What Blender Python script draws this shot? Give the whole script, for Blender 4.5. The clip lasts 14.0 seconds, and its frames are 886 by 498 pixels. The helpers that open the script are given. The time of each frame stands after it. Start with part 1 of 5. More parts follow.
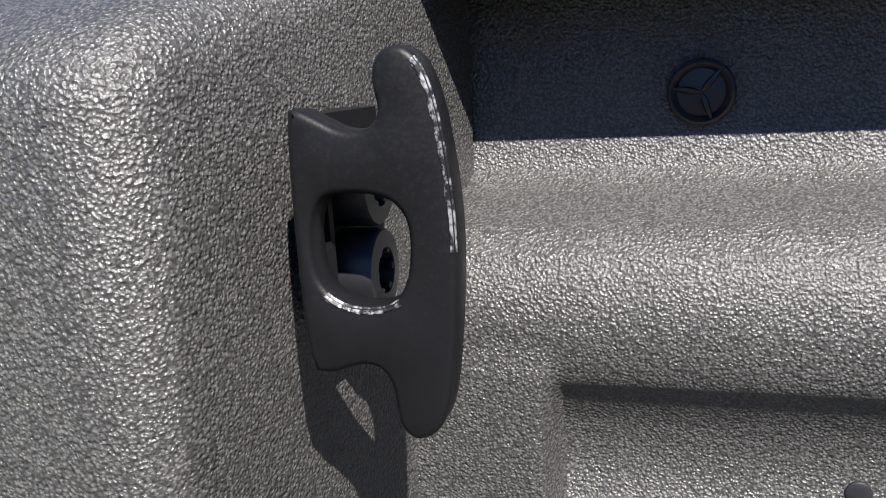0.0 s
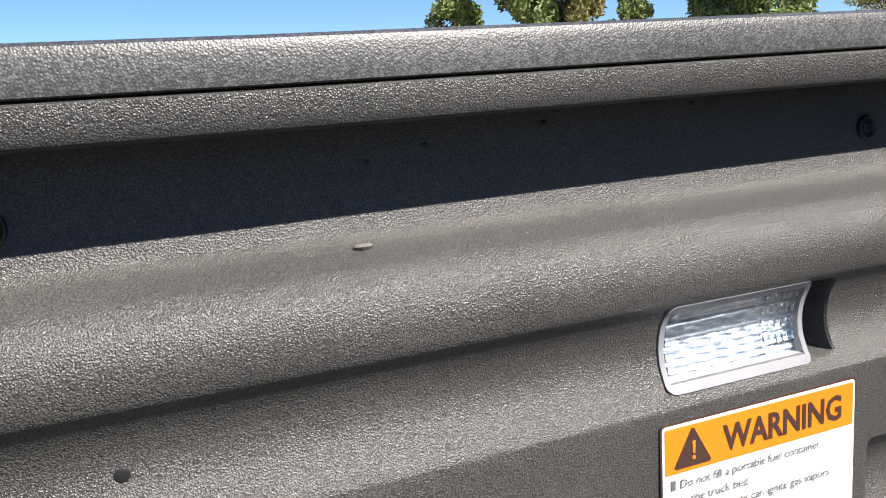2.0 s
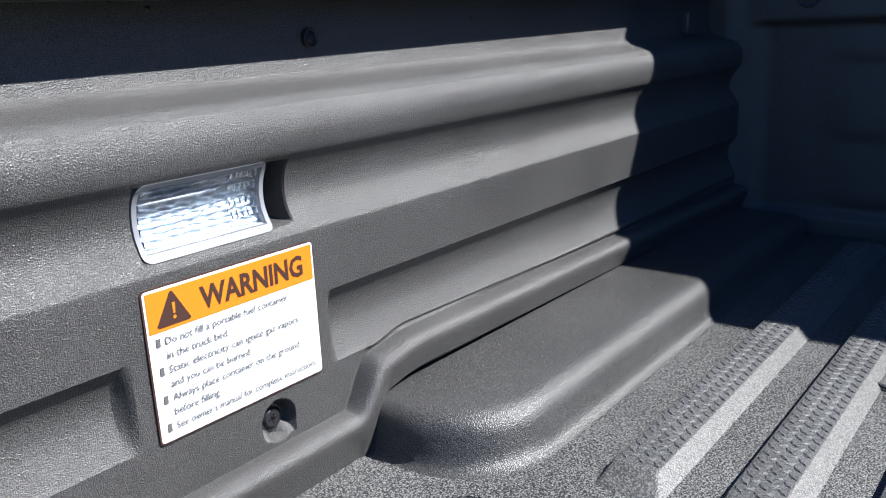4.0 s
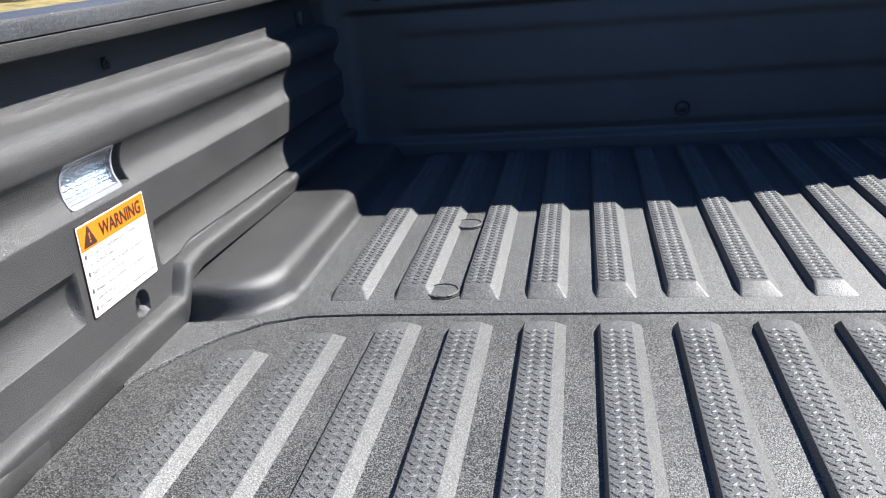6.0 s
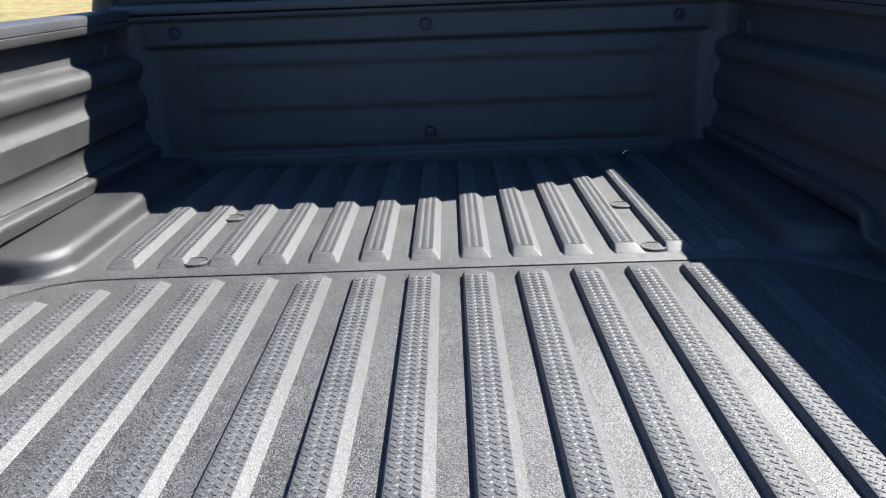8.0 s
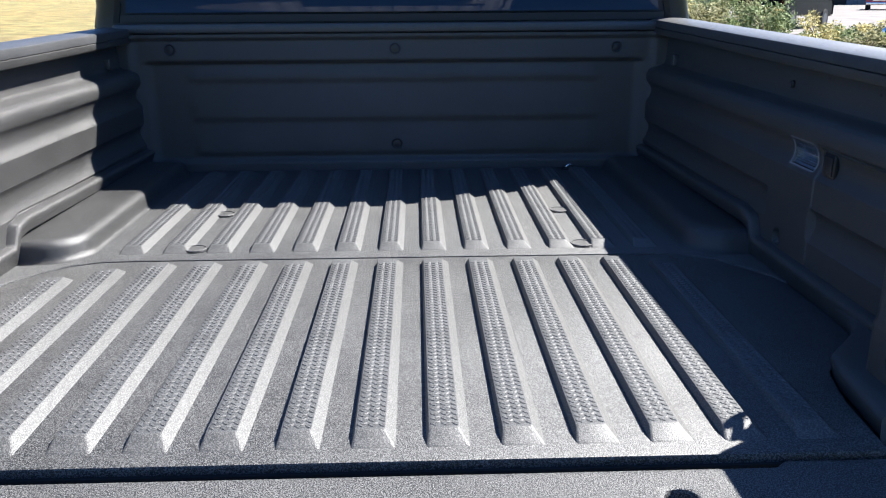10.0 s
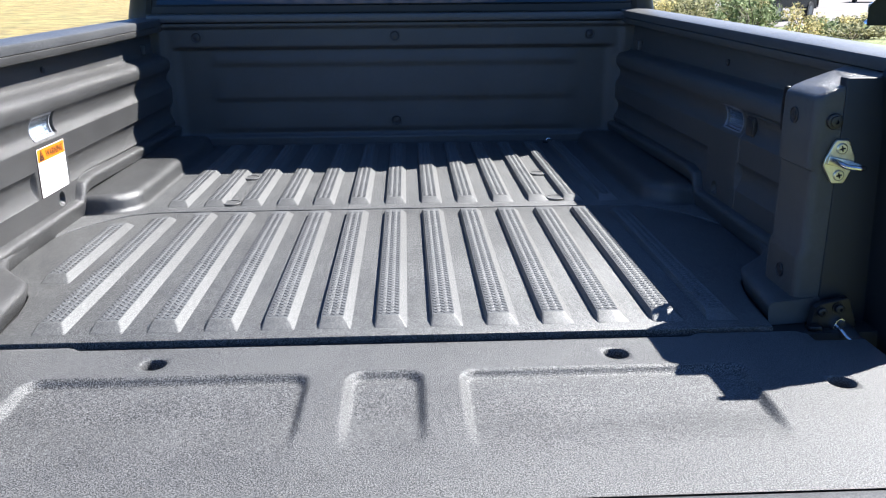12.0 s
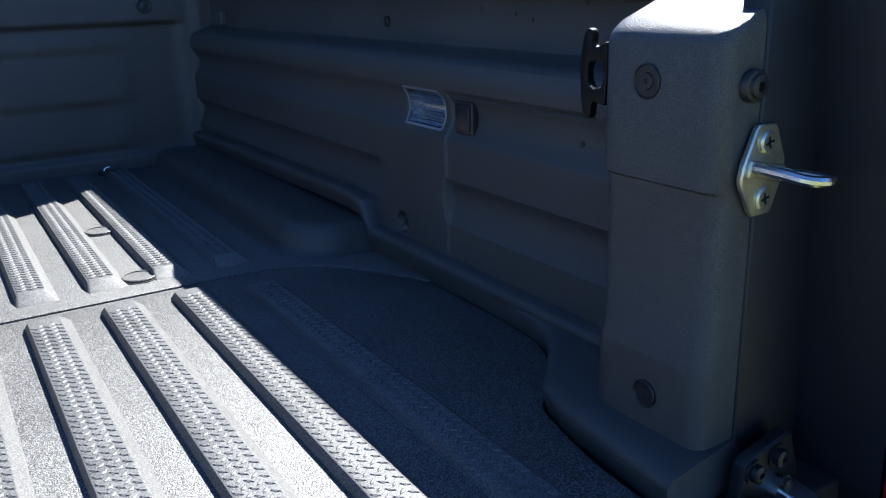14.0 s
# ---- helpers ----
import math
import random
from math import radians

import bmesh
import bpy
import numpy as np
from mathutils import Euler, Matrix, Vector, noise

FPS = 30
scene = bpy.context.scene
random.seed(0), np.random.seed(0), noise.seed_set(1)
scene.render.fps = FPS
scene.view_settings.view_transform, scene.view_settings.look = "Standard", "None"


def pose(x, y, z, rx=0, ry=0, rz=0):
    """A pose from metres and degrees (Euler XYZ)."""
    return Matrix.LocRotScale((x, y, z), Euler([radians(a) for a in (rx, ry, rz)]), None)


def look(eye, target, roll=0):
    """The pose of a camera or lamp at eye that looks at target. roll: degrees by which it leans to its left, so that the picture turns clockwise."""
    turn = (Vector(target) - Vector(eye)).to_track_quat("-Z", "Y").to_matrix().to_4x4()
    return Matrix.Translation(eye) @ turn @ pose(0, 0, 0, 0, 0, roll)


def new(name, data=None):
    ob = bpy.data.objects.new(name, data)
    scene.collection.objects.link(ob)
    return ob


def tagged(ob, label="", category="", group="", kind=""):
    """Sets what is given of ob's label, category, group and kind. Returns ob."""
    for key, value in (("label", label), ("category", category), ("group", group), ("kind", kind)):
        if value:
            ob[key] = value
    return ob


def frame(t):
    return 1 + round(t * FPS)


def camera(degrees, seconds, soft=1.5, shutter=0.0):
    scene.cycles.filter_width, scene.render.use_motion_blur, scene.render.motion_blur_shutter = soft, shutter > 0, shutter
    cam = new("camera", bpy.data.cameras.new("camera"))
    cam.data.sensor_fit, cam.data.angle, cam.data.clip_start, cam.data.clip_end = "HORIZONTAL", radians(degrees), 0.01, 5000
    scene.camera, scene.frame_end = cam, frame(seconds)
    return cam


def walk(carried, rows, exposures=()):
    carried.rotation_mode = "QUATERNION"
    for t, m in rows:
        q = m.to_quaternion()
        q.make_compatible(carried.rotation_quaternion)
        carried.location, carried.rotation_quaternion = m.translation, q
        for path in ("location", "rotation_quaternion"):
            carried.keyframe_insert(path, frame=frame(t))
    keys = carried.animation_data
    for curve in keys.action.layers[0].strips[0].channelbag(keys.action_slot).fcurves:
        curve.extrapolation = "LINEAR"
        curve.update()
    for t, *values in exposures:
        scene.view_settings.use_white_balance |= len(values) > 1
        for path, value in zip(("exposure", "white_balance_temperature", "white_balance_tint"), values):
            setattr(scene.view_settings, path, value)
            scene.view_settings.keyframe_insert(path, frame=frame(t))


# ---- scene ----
cam = camera(56.0, 14.0, soft=1.15)
PATH = [
    (0, (-0.527, 0.28, 1.203), (-2.399, -0.272, 0.767), -3.2),
    (0.5, (-0.519, 0.282, 1.205), (-2.4, -0.271, 0.811), -3.5),
    (1, (-0.471, 0.266, 1.223), (-2.412, 0.045, 0.793), -3.7),
    (1.2, (-0.446, 0.26, 1.233), (-2.394, 0.265, 0.779), -3.3),
    (1.5, (-0.417, 0.273, 1.234), (-2.331, 0.625, 0.772), -2.7),
    (2, (-0.39, 0.33, 1.235), (-2.205, 1.084, 0.867), -3.8),
    (2.1, (-0.39, 0.331, 1.23), (-2.171, 1.179, 0.903), -3.8),
    (2.5, (-0.366, 0.346, 1.22), (-2.038, 1.389, 0.876), -3.3),
    (3, (-0.341, 0.35, 1.208), (-1.932, 1.496, 0.815), -2.5),
    (3.5, (-0.32, 0.35, 1.199), (-1.805, 1.605, 0.732), -2.9),
    (4, (-0.286, 0.329, 1.202), (-1.49, 1.838, 0.678), -2.6),
    (4.2, (-0.275, 0.306, 1.216), (-1.291, 1.945, 0.684), -2.2),
    (6.3, (-0.209, -0.237, 1.294), (-0.524, 1.619, 0.62), -5.0),
    (6.5, (-0.209, -0.278, 1.294), (-0.504, 1.584, 0.628), -5.1),
    (7, (-0.182, -0.363, 1.309), (-0.392, 1.51, 0.641), -4.2),
    (7.5, (-0.06, -0.467, 1.314), (-0.204, 1.421, 0.671), -2.4),
    (8, (0.055, -0.531, 1.318), (0.026, 1.372, 0.706), -2.2),
    (8.2, (0.071, -0.552, 1.33), (0.111, 1.357, 0.735), -2.3),
    (10.3, (0.053, -0.911, 1.369), (0.1, 1.002, 0.787), -0.0),
    (10.5, (0.031, -0.988, 1.372), (0.066, 0.93, 0.806), -0.0),
    (11, (0.001, -1.094, 1.379), (0.061, 0.824, 0.816), 0.1),
    (11.5, (0.02, -1.142, 1.373), (0.096, 0.772, 0.798), -0.3),
    (12, (0.035, -1.157, 1.369), (0.115, 0.749, 0.768), -0.4),
    (12.5, (0.054, -1.138, 1.349), (0.172, 0.756, 0.72), -0.3),
    (13, (0.141, -0.953, 1.311), (0.393, 0.917, 0.646), -0.2),
    (13.5, (0.198, -0.655, 1.275), (0.757, 1.151, 0.623), -0.1),
    (14, (0.184, -0.316, 1.246), (1.184, 1.306, 0.638), -1.7),
]
EXPOSURES = [(0.0, 1.76, 5740, 11), (0.5, 1.86, 5690, 11), (1.0, 2.06, 5690, 11), (1.5, 2.1, 5790, 11), (2.0, 1.6, 5960, 11), (2.5, 1.27, 5570, 10), (3.0, 1.38, 5490, 10),
             (4.0, 1.66, 5390, 10), (6.5, 1.86, 5530, 10), (8.0, 1.94, 5530, 10), (10.5, 2.12, 5540, 10), (12.5, 2.2, 5440, 10), (13.4, 2.05, 5490, 10), (14.0, 2.4, 5390, 9)]
walk(cam, [(t, look(eye, target, roll)) for t, eye, target, roll in PATH], EXPOSURES)

# ---- world, sun, exposure ----
SUN = Vector((0.74, 0.47, 1.0)).normalized()
world = bpy.data.worlds.new("sky")
world.use_nodes = True
scene.world = world
wn = world.node_tree.nodes
wsky = wn.new("ShaderNodeTexSky")
wsky.sky_type, wsky.sun_disc = "NISHITA", False
wsky.sun_elevation = math.asin(SUN.z)
wsky.air_density, wsky.ozone_density, wsky.dust_density = 0.72, 7.0, 0.15
wsky.sun_rotation = math.atan2(SUN.x, SUN.y)
world.node_tree.links.new(wsky.outputs[0], wn["Background"].inputs[0])
wn["Background"].inputs[1].default_value = 0.05

sun_data = bpy.data.lights.new("sun", "SUN")
sun_data.energy, sun_data.angle, sun_data.color = 5.0, radians(0.53), (1.0, 0.885, 0.725)
sun_lamp = new("sun", sun_data)
sun_lamp.matrix_world = look(SUN * 30, (0, 0, 0))


# ---- materials ----
def node_material(name):
    m = bpy.data.materials.new(name)
    m.use_nodes = True
    return m, m.node_tree.nodes, m.node_tree.links, m.node_tree.nodes["Principled BSDF"]


def mixed(nodes, links, fac, a, b):
    """A colour ramp from a to b by the socket fac."""
    r = nodes.new("ShaderNodeValToRGB")
    r.color_ramp.elements[0].color, r.color_ramp.elements[1].color = (*a, 1), (*b, 1)
    links.new(fac, r.inputs[0])
    return r


def noisy(nodes, links, scale, detail=4.0, coord=None, rough=0.55):
    n = nodes.new("ShaderNodeTexNoise")
    n.inputs["Scale"].default_value, n.inputs["Detail"].default_value = scale, detail
    n.inputs["Roughness"].default_value = rough
    if coord:
        links.new(coord, n.inputs["Vector"])
    return n


def plastic(name, dark, light, grain, depth, rough=0.5, speck=0.0, dust=0.0, blotch=0.3, gloss=0.5, ior=1.5, coarse=0.5):
    """Moulded plastic with a pebbled grain (cells per metre) whose glints and crease shade are also put into the
    colour, large soft stains and pale dust specks.
    """
    m, nodes, links, bsdf = node_material(name)
    co = nodes.new("ShaderNodeTexCoord").outputs["Object"]
    warp = noisy(nodes, links, grain * 0.4, 2, co)
    big = noisy(nodes, links, 7, 5, co)
    fine = noisy(nodes, links, grain * coarse, 3, co)
    cells = nodes.new("ShaderNodeTexVoronoi")
    cells.feature = "SMOOTH_F1"
    cells.inputs["Scale"].default_value, cells.inputs["Smoothness"].default_value = grain, 0.35
    add = nodes.new("ShaderNodeMixRGB")
    add.blend_type, add.inputs[0].default_value = "ADD", 0.0009
    links.new(co, add.inputs[1])
    links.new(warp.outputs["Color"], add.inputs[2])
    links.new(add.outputs[0], cells.inputs["Vector"])
    # speckle tone: glints and shade of the grain painted into the colour
    tone = nodes.new("ShaderNodeMath")
    tone.operation = "MULTIPLY_ADD"
    links.new(fine.outputs["Fac"], tone.inputs[0])
    tone.inputs[1].default_value = speck
    soft = nodes.new("ShaderNodeMath")
    soft.operation = "MULTIPLY"
    soft.inputs[1].default_value = blotch
    links.new(big.outputs["Fac"], soft.inputs[0])
    # shade in the gaps between pebbles, darkened in the colour
    crease = nodes.new("ShaderNodeMath")
    crease.operation = "MULTIPLY_ADD"
    crease.inputs[1].default_value = -0.5 * speck
    links.new(cells.outputs["Distance"], crease.inputs[0])
    links.new(soft.outputs[0], crease.inputs[2])
    links.new(crease.outputs[0], tone.inputs[2])
    ramp = mixed(nodes, links, tone.outputs[0], dark, light)
    ramp.color_ramp.elements[0].position, ramp.color_ramp.elements[1].position = 0.5 * (speck + blotch) - 0.21 * speck - 0.10 * speck, 0.5 * (speck + blotch) - 0.21 * speck + 0.10 * speck
    bsdf.inputs["Specular IOR Level"].default_value, bsdf.inputs["IOR"].default_value = gloss, ior
    if dust:
        motes = noisy(nodes, links, 260, 2, co)
        cover = nodes.new("ShaderNodeMapRange")
        cover.inputs[1].default_value, cover.inputs[2].default_value = 0.62, 0.78
        cover.inputs[4].default_value = dust
        links.new(motes.outputs["Fac"], cover.inputs[0])
        over = nodes.new("ShaderNodeMixRGB")
        links.new(cover.outputs[0], over.inputs[0])
        links.new(ramp.outputs[0], over.inputs[1])
        over.inputs[2].default_value = (0.30, 0.27, 0.23, 1)
        links.new(over.outputs[0], bsdf.inputs["Base Color"])
    else:
        links.new(ramp.outputs[0], bsdf.inputs["Base Color"])
    rr = nodes.new("ShaderNodeMapRange")
    rr.inputs[3].default_value, rr.inputs[4].default_value = rough - 0.07, rough + 0.08
    links.new(big.outputs["Fac"], rr.inputs[0])
    links.new(rr.outputs[0], bsdf.inputs["Roughness"])
    b = nodes.new("ShaderNodeBump")
    b.inputs["Strength"].default_value, b.inputs["Distance"].default_value = 1.0, depth
    hmix = nodes.new("ShaderNodeMath")
    hmix.operation = "MULTIPLY_ADD"
    links.new(fine.outputs["Fac"], hmix.inputs[0])
    hmix.inputs[1].default_value = 0.9
    links.new(cells.outputs["Distance"], hmix.inputs[2])
    links.new(hmix.outputs[0], b.inputs["Height"])
    links.new(b.outputs[0], bsdf.inputs["Normal"])
    return m


def simple(name, colour, rough, metal=0.0, wear=0.0, scale=30.0, coat=0.0):
    """A plain surface with uneven gloss and, by wear, uneven tone."""
    m, nodes, links, bsdf = node_material(name)
    co = nodes.new("ShaderNodeTexCoord").outputs["Object"]
    n = noisy(nodes, links, scale, 5, co)
    lo = tuple(c * (1 - wear) for c in colour)
    hi = tuple(min(1, c * (1 + wear)) for c in colour)
    ramp = mixed(nodes, links, n.outputs["Fac"], lo, hi)
    ramp.color_ramp.elements[0].position, ramp.color_ramp.elements[1].position = 0.3, 0.7
    links.new(ramp.outputs[0], bsdf.inputs["Base Color"])
    rr = nodes.new("ShaderNodeMapRange")
    rr.inputs[3].default_value, rr.inputs[4].default_value = max(0.02, rough - 0.06), rough + 0.06
    links.new(n.outputs["Fac"], rr.inputs[0])
    links.new(rr.outputs[0], bsdf.inputs["Roughness"])
    bsdf.inputs["Metallic"].default_value = metal
    bsdf.inputs["Coat Weight"].default_value = coat
    return m


PLASTIC = plastic("pebbled_bed_plastic", (0.031, 0.0304, 0.0298), (0.083, 0.0815, 0.080), 1100, 0.00045, 0.34, 0.9, 0.05, 0.2, 0.52, coarse=1.1)
FLOOR_PLASTIC = plastic("fine_grained_floor_plastic", (0.010, 0.010, 0.010), (0.138, 0.137, 0.134), 700, 0.00050, 0.52, 1.1, 0.20, 0.15, 0.6, coarse=0.8)
# rib flanks paler than the floor: sun on their slopes put into the colour
FLANK_PLASTIC = plastic("rib_flank_sunlit_tone", (0.040, 0.040, 0.039), (0.128, 0.126, 0.123), 700, 0.00030, 0.50, 1.0, 0.25, 0.15, 0.5, coarse=0.8)
WELL_PLASTIC = plastic("satin_wheel_well_plastic", (0.022, 0.022, 0.022), (0.070, 0.069, 0.068), 900, 0.00034, 0.38, 1.0, 0.1, 0.15, 0.5, coarse=1.0)
TREAD_PLASTIC = plastic("worn_tread_plastic", (0.036, 0.0365, 0.037), (0.124, 0.125, 0.127), 900, 0.00020, 0.50, 0.8, 0.16, 0.3, 0.4, coarse=1.0)
GATE_PLASTIC = plastic("speckled_tailgate_plastic", (0.014, 0.014, 0.0145), (0.140, 0.139, 0.137), 700, 0.00055, 0.50, 1.1, 0.22, 0.12, 0.42, coarse=0.75)
RAIL_PLASTIC = plastic("smooth_rail_plastic", (0.028, 0.029, 0.031), (0.075, 0.076, 0.079), 900, 0.00018, 0.46, 0.8, 0.1, 0.2, 0.6)
HOOK_PLASTIC = plastic("black_cast_hook", (0.006, 0.006, 0.007), (0.0085, 0.0085, 0.0098), 1400, 0.00002, 0.44, 0.2, 0.0, 0.3, 0.16)
PLUG_PLASTIC = simple("black_plug_plastic", (0.012, 0.012, 0.014), 0.42, wear=0.15)
SEAM = simple("black_rubber_seam", (0.012, 0.012, 0.012), 0.8, wear=0.2)
PAINT = simple("dark_slate_paint", (0.018, 0.024, 0.036), 0.34, wear=0.05)
PAINT.node_tree.nodes["Principled BSDF"].inputs["Specular IOR Level"].default_value = 0.35
JAMB = simple("black_painted_jamb", (0.005, 0.006, 0.009), 0.55, wear=0.15)
STEEL = simple("bright_steel", (0.62, 0.62, 0.63), 0.24, 1.0, 0.08, 200)
ZINC = simple("yellow_zinc_plating", (0.58, 0.56, 0.47), 0.34, 1.0, 0.22, 60)
BLACK_STEEL = simple("black_steel", (0.02, 0.02, 0.022), 0.4, 0.5, 0.2, 80)
WHITE = simple("white_label_film", (0.74, 0.74, 0.74), 0.35, wear=0.02)
ORANGE = simple("orange_label_ink", (0.62, 0.18, 0.004), 0.35, wear=0.03)
INK = simple("dark_label_ink", (0.045, 0.02, 0.015), 0.4)
GREY_INK = simple("grey_label_ink", (0.10, 0.10, 0.10), 0.4)

# bare metal showing through chipped black coating
m, nodes, links, bsdf = node_material("worn_coating")
co = nodes.new("ShaderNodeTexCoord").outputs["Object"]
n = noisy(nodes, links, 420, 4, co, 0.7)
ramp = mixed(nodes, links, n.outputs["Fac"], (0.02, 0.02, 0.022), (0.36, 0.36, 0.38))
ramp.color_ramp.elements[0].position, ramp.color_ramp.elements[1].position = 0.48, 0.62
links.new(ramp.outputs[0], bsdf.inputs["Base Color"])
bsdf.inputs["Roughness"].default_value, bsdf.inputs["Metallic"].default_value = 0.4, 0.6
WORN = m


# ---- mesh helpers ----
def mesh_object(name, verts, faces, material, parent=None, label="", smooth=35):
    me = bpy.data.meshes.new(name)
    me.from_pydata([tuple(v) for v in verts], [], faces)
    me.materials.append(material)
    me.polygons.foreach_set("use_smooth", [True] * len(me.polygons))
    me.set_sharp_from_angle(angle=radians(smooth))
    me.update()
    ob = new(name, me)
    ob.parent = parent
    if label:
        tagged(ob, label)
    return ob


def part(name, bm, material, parent=None, label="", smooth=35):
    """Links a bmesh as one mesh object under a thing or a part."""
    bmesh.ops.recalc_face_normals(bm, faces=bm.faces)
    me = bpy.data.meshes.new(name)
    bm.to_mesh(me)
    bm.free()
    me.materials.append(material)
    me.polygons.foreach_set("use_smooth", [True] * len(me.polygons))
    me.set_sharp_from_angle(angle=radians(smooth))
    ob = new(name, me)
    ob.parent = parent
    if label:
        tagged(ob, label)
    return ob


def thing(name, label, category, group="", kind="", at=(0, 0, 0)):
    ob = new(name)
    ob.empty_display_size = 0.05
    ob.location = at
    return tagged(ob, label, category, group, kind)


def rounded(cx, cy, w, h, r, n=4):
    """A rounded rectangle, counter-clockwise."""
    pts = []
    r = min(r, w / 2 - 1e-5, h / 2 - 1e-5)
    for sx, sy, a0 in ((1, -1, -90), (1, 1, 0), (-1, 1, 90), (-1, -1, 180)):
        for i in range(n + 1):
            a = radians(a0 + 90 * i / n)
            pts.append((cx + sx * (w / 2 - r) + r * math.cos(a), cy + sy * (h / 2 - r) + r * math.sin(a)))
    return pts


def ring(cx, cy, r, n=24):
    return [(cx + r * math.cos(2 * math.pi * i / n), cy + r * math.sin(2 * math.pi * i / n)) for i in range(n)]


def loft(bm, loops, start=True, end=True, m=None):
    """Skins closed loops of points one after another; caps the first and the last."""
    m = m or Matrix.Identity(4)
    rows = [[bm.verts.new(m @ Vector(p)) for p in loop] for loop in loops]
    for a, b in zip(rows, rows[1:]):
        for i in range(len(a)):
            j = (i + 1) % len(a)
            bm.faces.new((a[i], a[j], b[j], b[i]))
    if start:
        bm.faces.new(rows[0][::-1])
    if end:
        bm.faces.new(rows[-1])
    return rows


def at_z(pts, z):
    return [(x, y, z) for x, y in pts]


def turned(bm, profile, n=24, m=None):
    """A body of revolution about z from (radius, z) pairs."""
    loft(bm, [at_z(ring(0, 0, r, n), z) for r, z in profile], m=m)


def box(bm, x0, x1, y0, y1, z0, z1, bevel=0.003, m=None):
    cx, cy, w, h = (x0 + x1) / 2, (y0 + y1) / 2, x1 - x0, y1 - y0
    b = min(bevel, w / 2.1, h / 2.1, (z1 - z0) / 2.1)
    f = lambda k: rounded(cx, cy, w - 2 * k, h - 2 * k, max(b * 1.2 - k, 1e-4), 3)
    loft(bm, [at_z(f(b), z0), at_z(f(b * 0.3), z0 + b * 0.3), at_z(f(0), z0 + b), at_z(f(0), z1 - b), at_z(f(b * 0.3), z1 - b * 0.3), at_z(f(b), z1)], m=m)


def tube(bm, pts, r, n=10, closed=False):
    """A round bar along points."""
    pts = [Vector(p) for p in pts]
    loops = []
    side = None
    for i, p in enumerate(pts):
        d = (pts[min(i + 1, len(pts) - 1)] - pts[max(i - 1, 0)]).normalized()
        if side is None:
            side = d.orthogonal().normalized()
        side = (side - d * side.dot(d)).normalized()
        up = d.cross(side)
        loops.append([p + r * (math.cos(2 * math.pi * k / n) * side + math.sin(2 * math.pi * k / n) * up) for k in range(n)])
    loft(bm, loops)


def smooth(a, b, x):
    t = min(1.0, max(0.0, (x - a) / (b - a)))
    return t * t * (3 - 2 * t)


def sheet(name, us, vs, place, material, parent=None, label="", angle=40, close=False):
    """A grid over us and vs; place(u, v) gives its points."""
    verts = [place(u, v) for u in us for v in vs]
    n = len(vs)
    faces = [(i * n + j, i * n + j + 1, (i + 1) * n + j + 1, (i + 1) * n + j) for i in range(len(us) - 1) for j in range(n - 1)]
    return mesh_object(name, verts, faces, material, parent, label, angle)


FLOOR = 0.86          # height of the bed floor
FRONT = 1.665         # where the floor meets the front panel
PITCH = 0.0882        # from rib to rib

# ---- ground ----
def ground_height(x, y):
    r = math.hypot(x, y)
    return -0.10 * smooth(6, 26, r) + 4.5 * smooth(12, 120, -x)  + 0.05 * noise.noise(Vector((x * 0.15, y * 0.15, 0))) * smooth(3, 12, r)


m, nodes, links, bsdf = node_material("dry_meadow")
co = nodes.new("ShaderNodeTexCoord").outputs["Object"]
n1, n2, n3 = noisy(nodes, links, 0.16, 7, co, 0.65), noisy(nodes, links, 0.9, 8, co, 0.65), noisy(nodes, links, 17, 6, co, 0.72)
split = nodes.new("ShaderNodeSeparateXYZ")
links.new(co, split.inputs[0])
side = nodes.new("ShaderNodeMapRange")
side.inputs[1].default_value, side.inputs[2].default_value = -2.0, 3.0
links.new(split.outputs[0], side.inputs[0])
dry = mixed(nodes, links, n2.outputs["Fac"], (0.105, 0.076, 0.022), (0.27, 0.205, 0.072))
green = mixed(nodes, links, n2.outputs["Fac"], (0.085, 0.115, 0.035), (0.19, 0.20, 0.075))
for ramp in (dry, green):
    ramp.color_ramp.elements[0].position, ramp.color_ramp.elements[1].position = 0.40, 0.60
blend = nodes.new("ShaderNodeMixRGB")
near = nodes.new("ShaderNodeMapRange")
near.inputs[1].default_value, near.inputs[2].default_value = 3.0, -1.0
links.new(split.outputs[1], near.inputs[0])
either = nodes.new("ShaderNodeMath")
either.operation = "MAXIMUM"
links.new(side.outputs[0], either.inputs[0])
links.new(near.outputs[0], either.inputs[1])
links.new(either.outputs[0], blend.inputs[0])
links.new(dry.outputs[0], blend.inputs[1])
links.new(green.outputs[0], blend.inputs[2])
tuft = nodes.new("ShaderNodeMixRGB")
tuft.blend_type, tuft.inputs[0].default_value = "MULTIPLY", 0.7
patch = nodes.new("ShaderNodeMixRGB")
spread = nodes.new("ShaderNodeMapRange")
spread.inputs[1].default_value, spread.inputs[2].default_value, spread.inputs[4].default_value = 0.46, 0.66, 0.5
links.new(n1.outputs["Fac"], spread.inputs[0])
links.new(spread.outputs[0], patch.inputs[0])
links.new(blend.outputs[0], patch.inputs[1])
patch.inputs[2].default_value = (0.20, 0.21, 0.08, 1)
links.new(patch.outputs[0], tuft.inputs[1])
blades = mixed(nodes, links, n3.outputs["Fac"], (0.35, 0.37, 0.30), (1.5, 1.5, 1.4))
blades.color_ramp.elements[0].position, blades.color_ramp.elements[1].position = 0.38, 0.62
links.new(blades.outputs[0], tuft.inputs[2])
links.new(tuft.outputs[0], bsdf.inputs["Base Color"])
bsdf.inputs["Roughness"].default_value = 0.9
bump = nodes.new("ShaderNodeBump")
bump.inputs["Distance"].default_value = 0.05
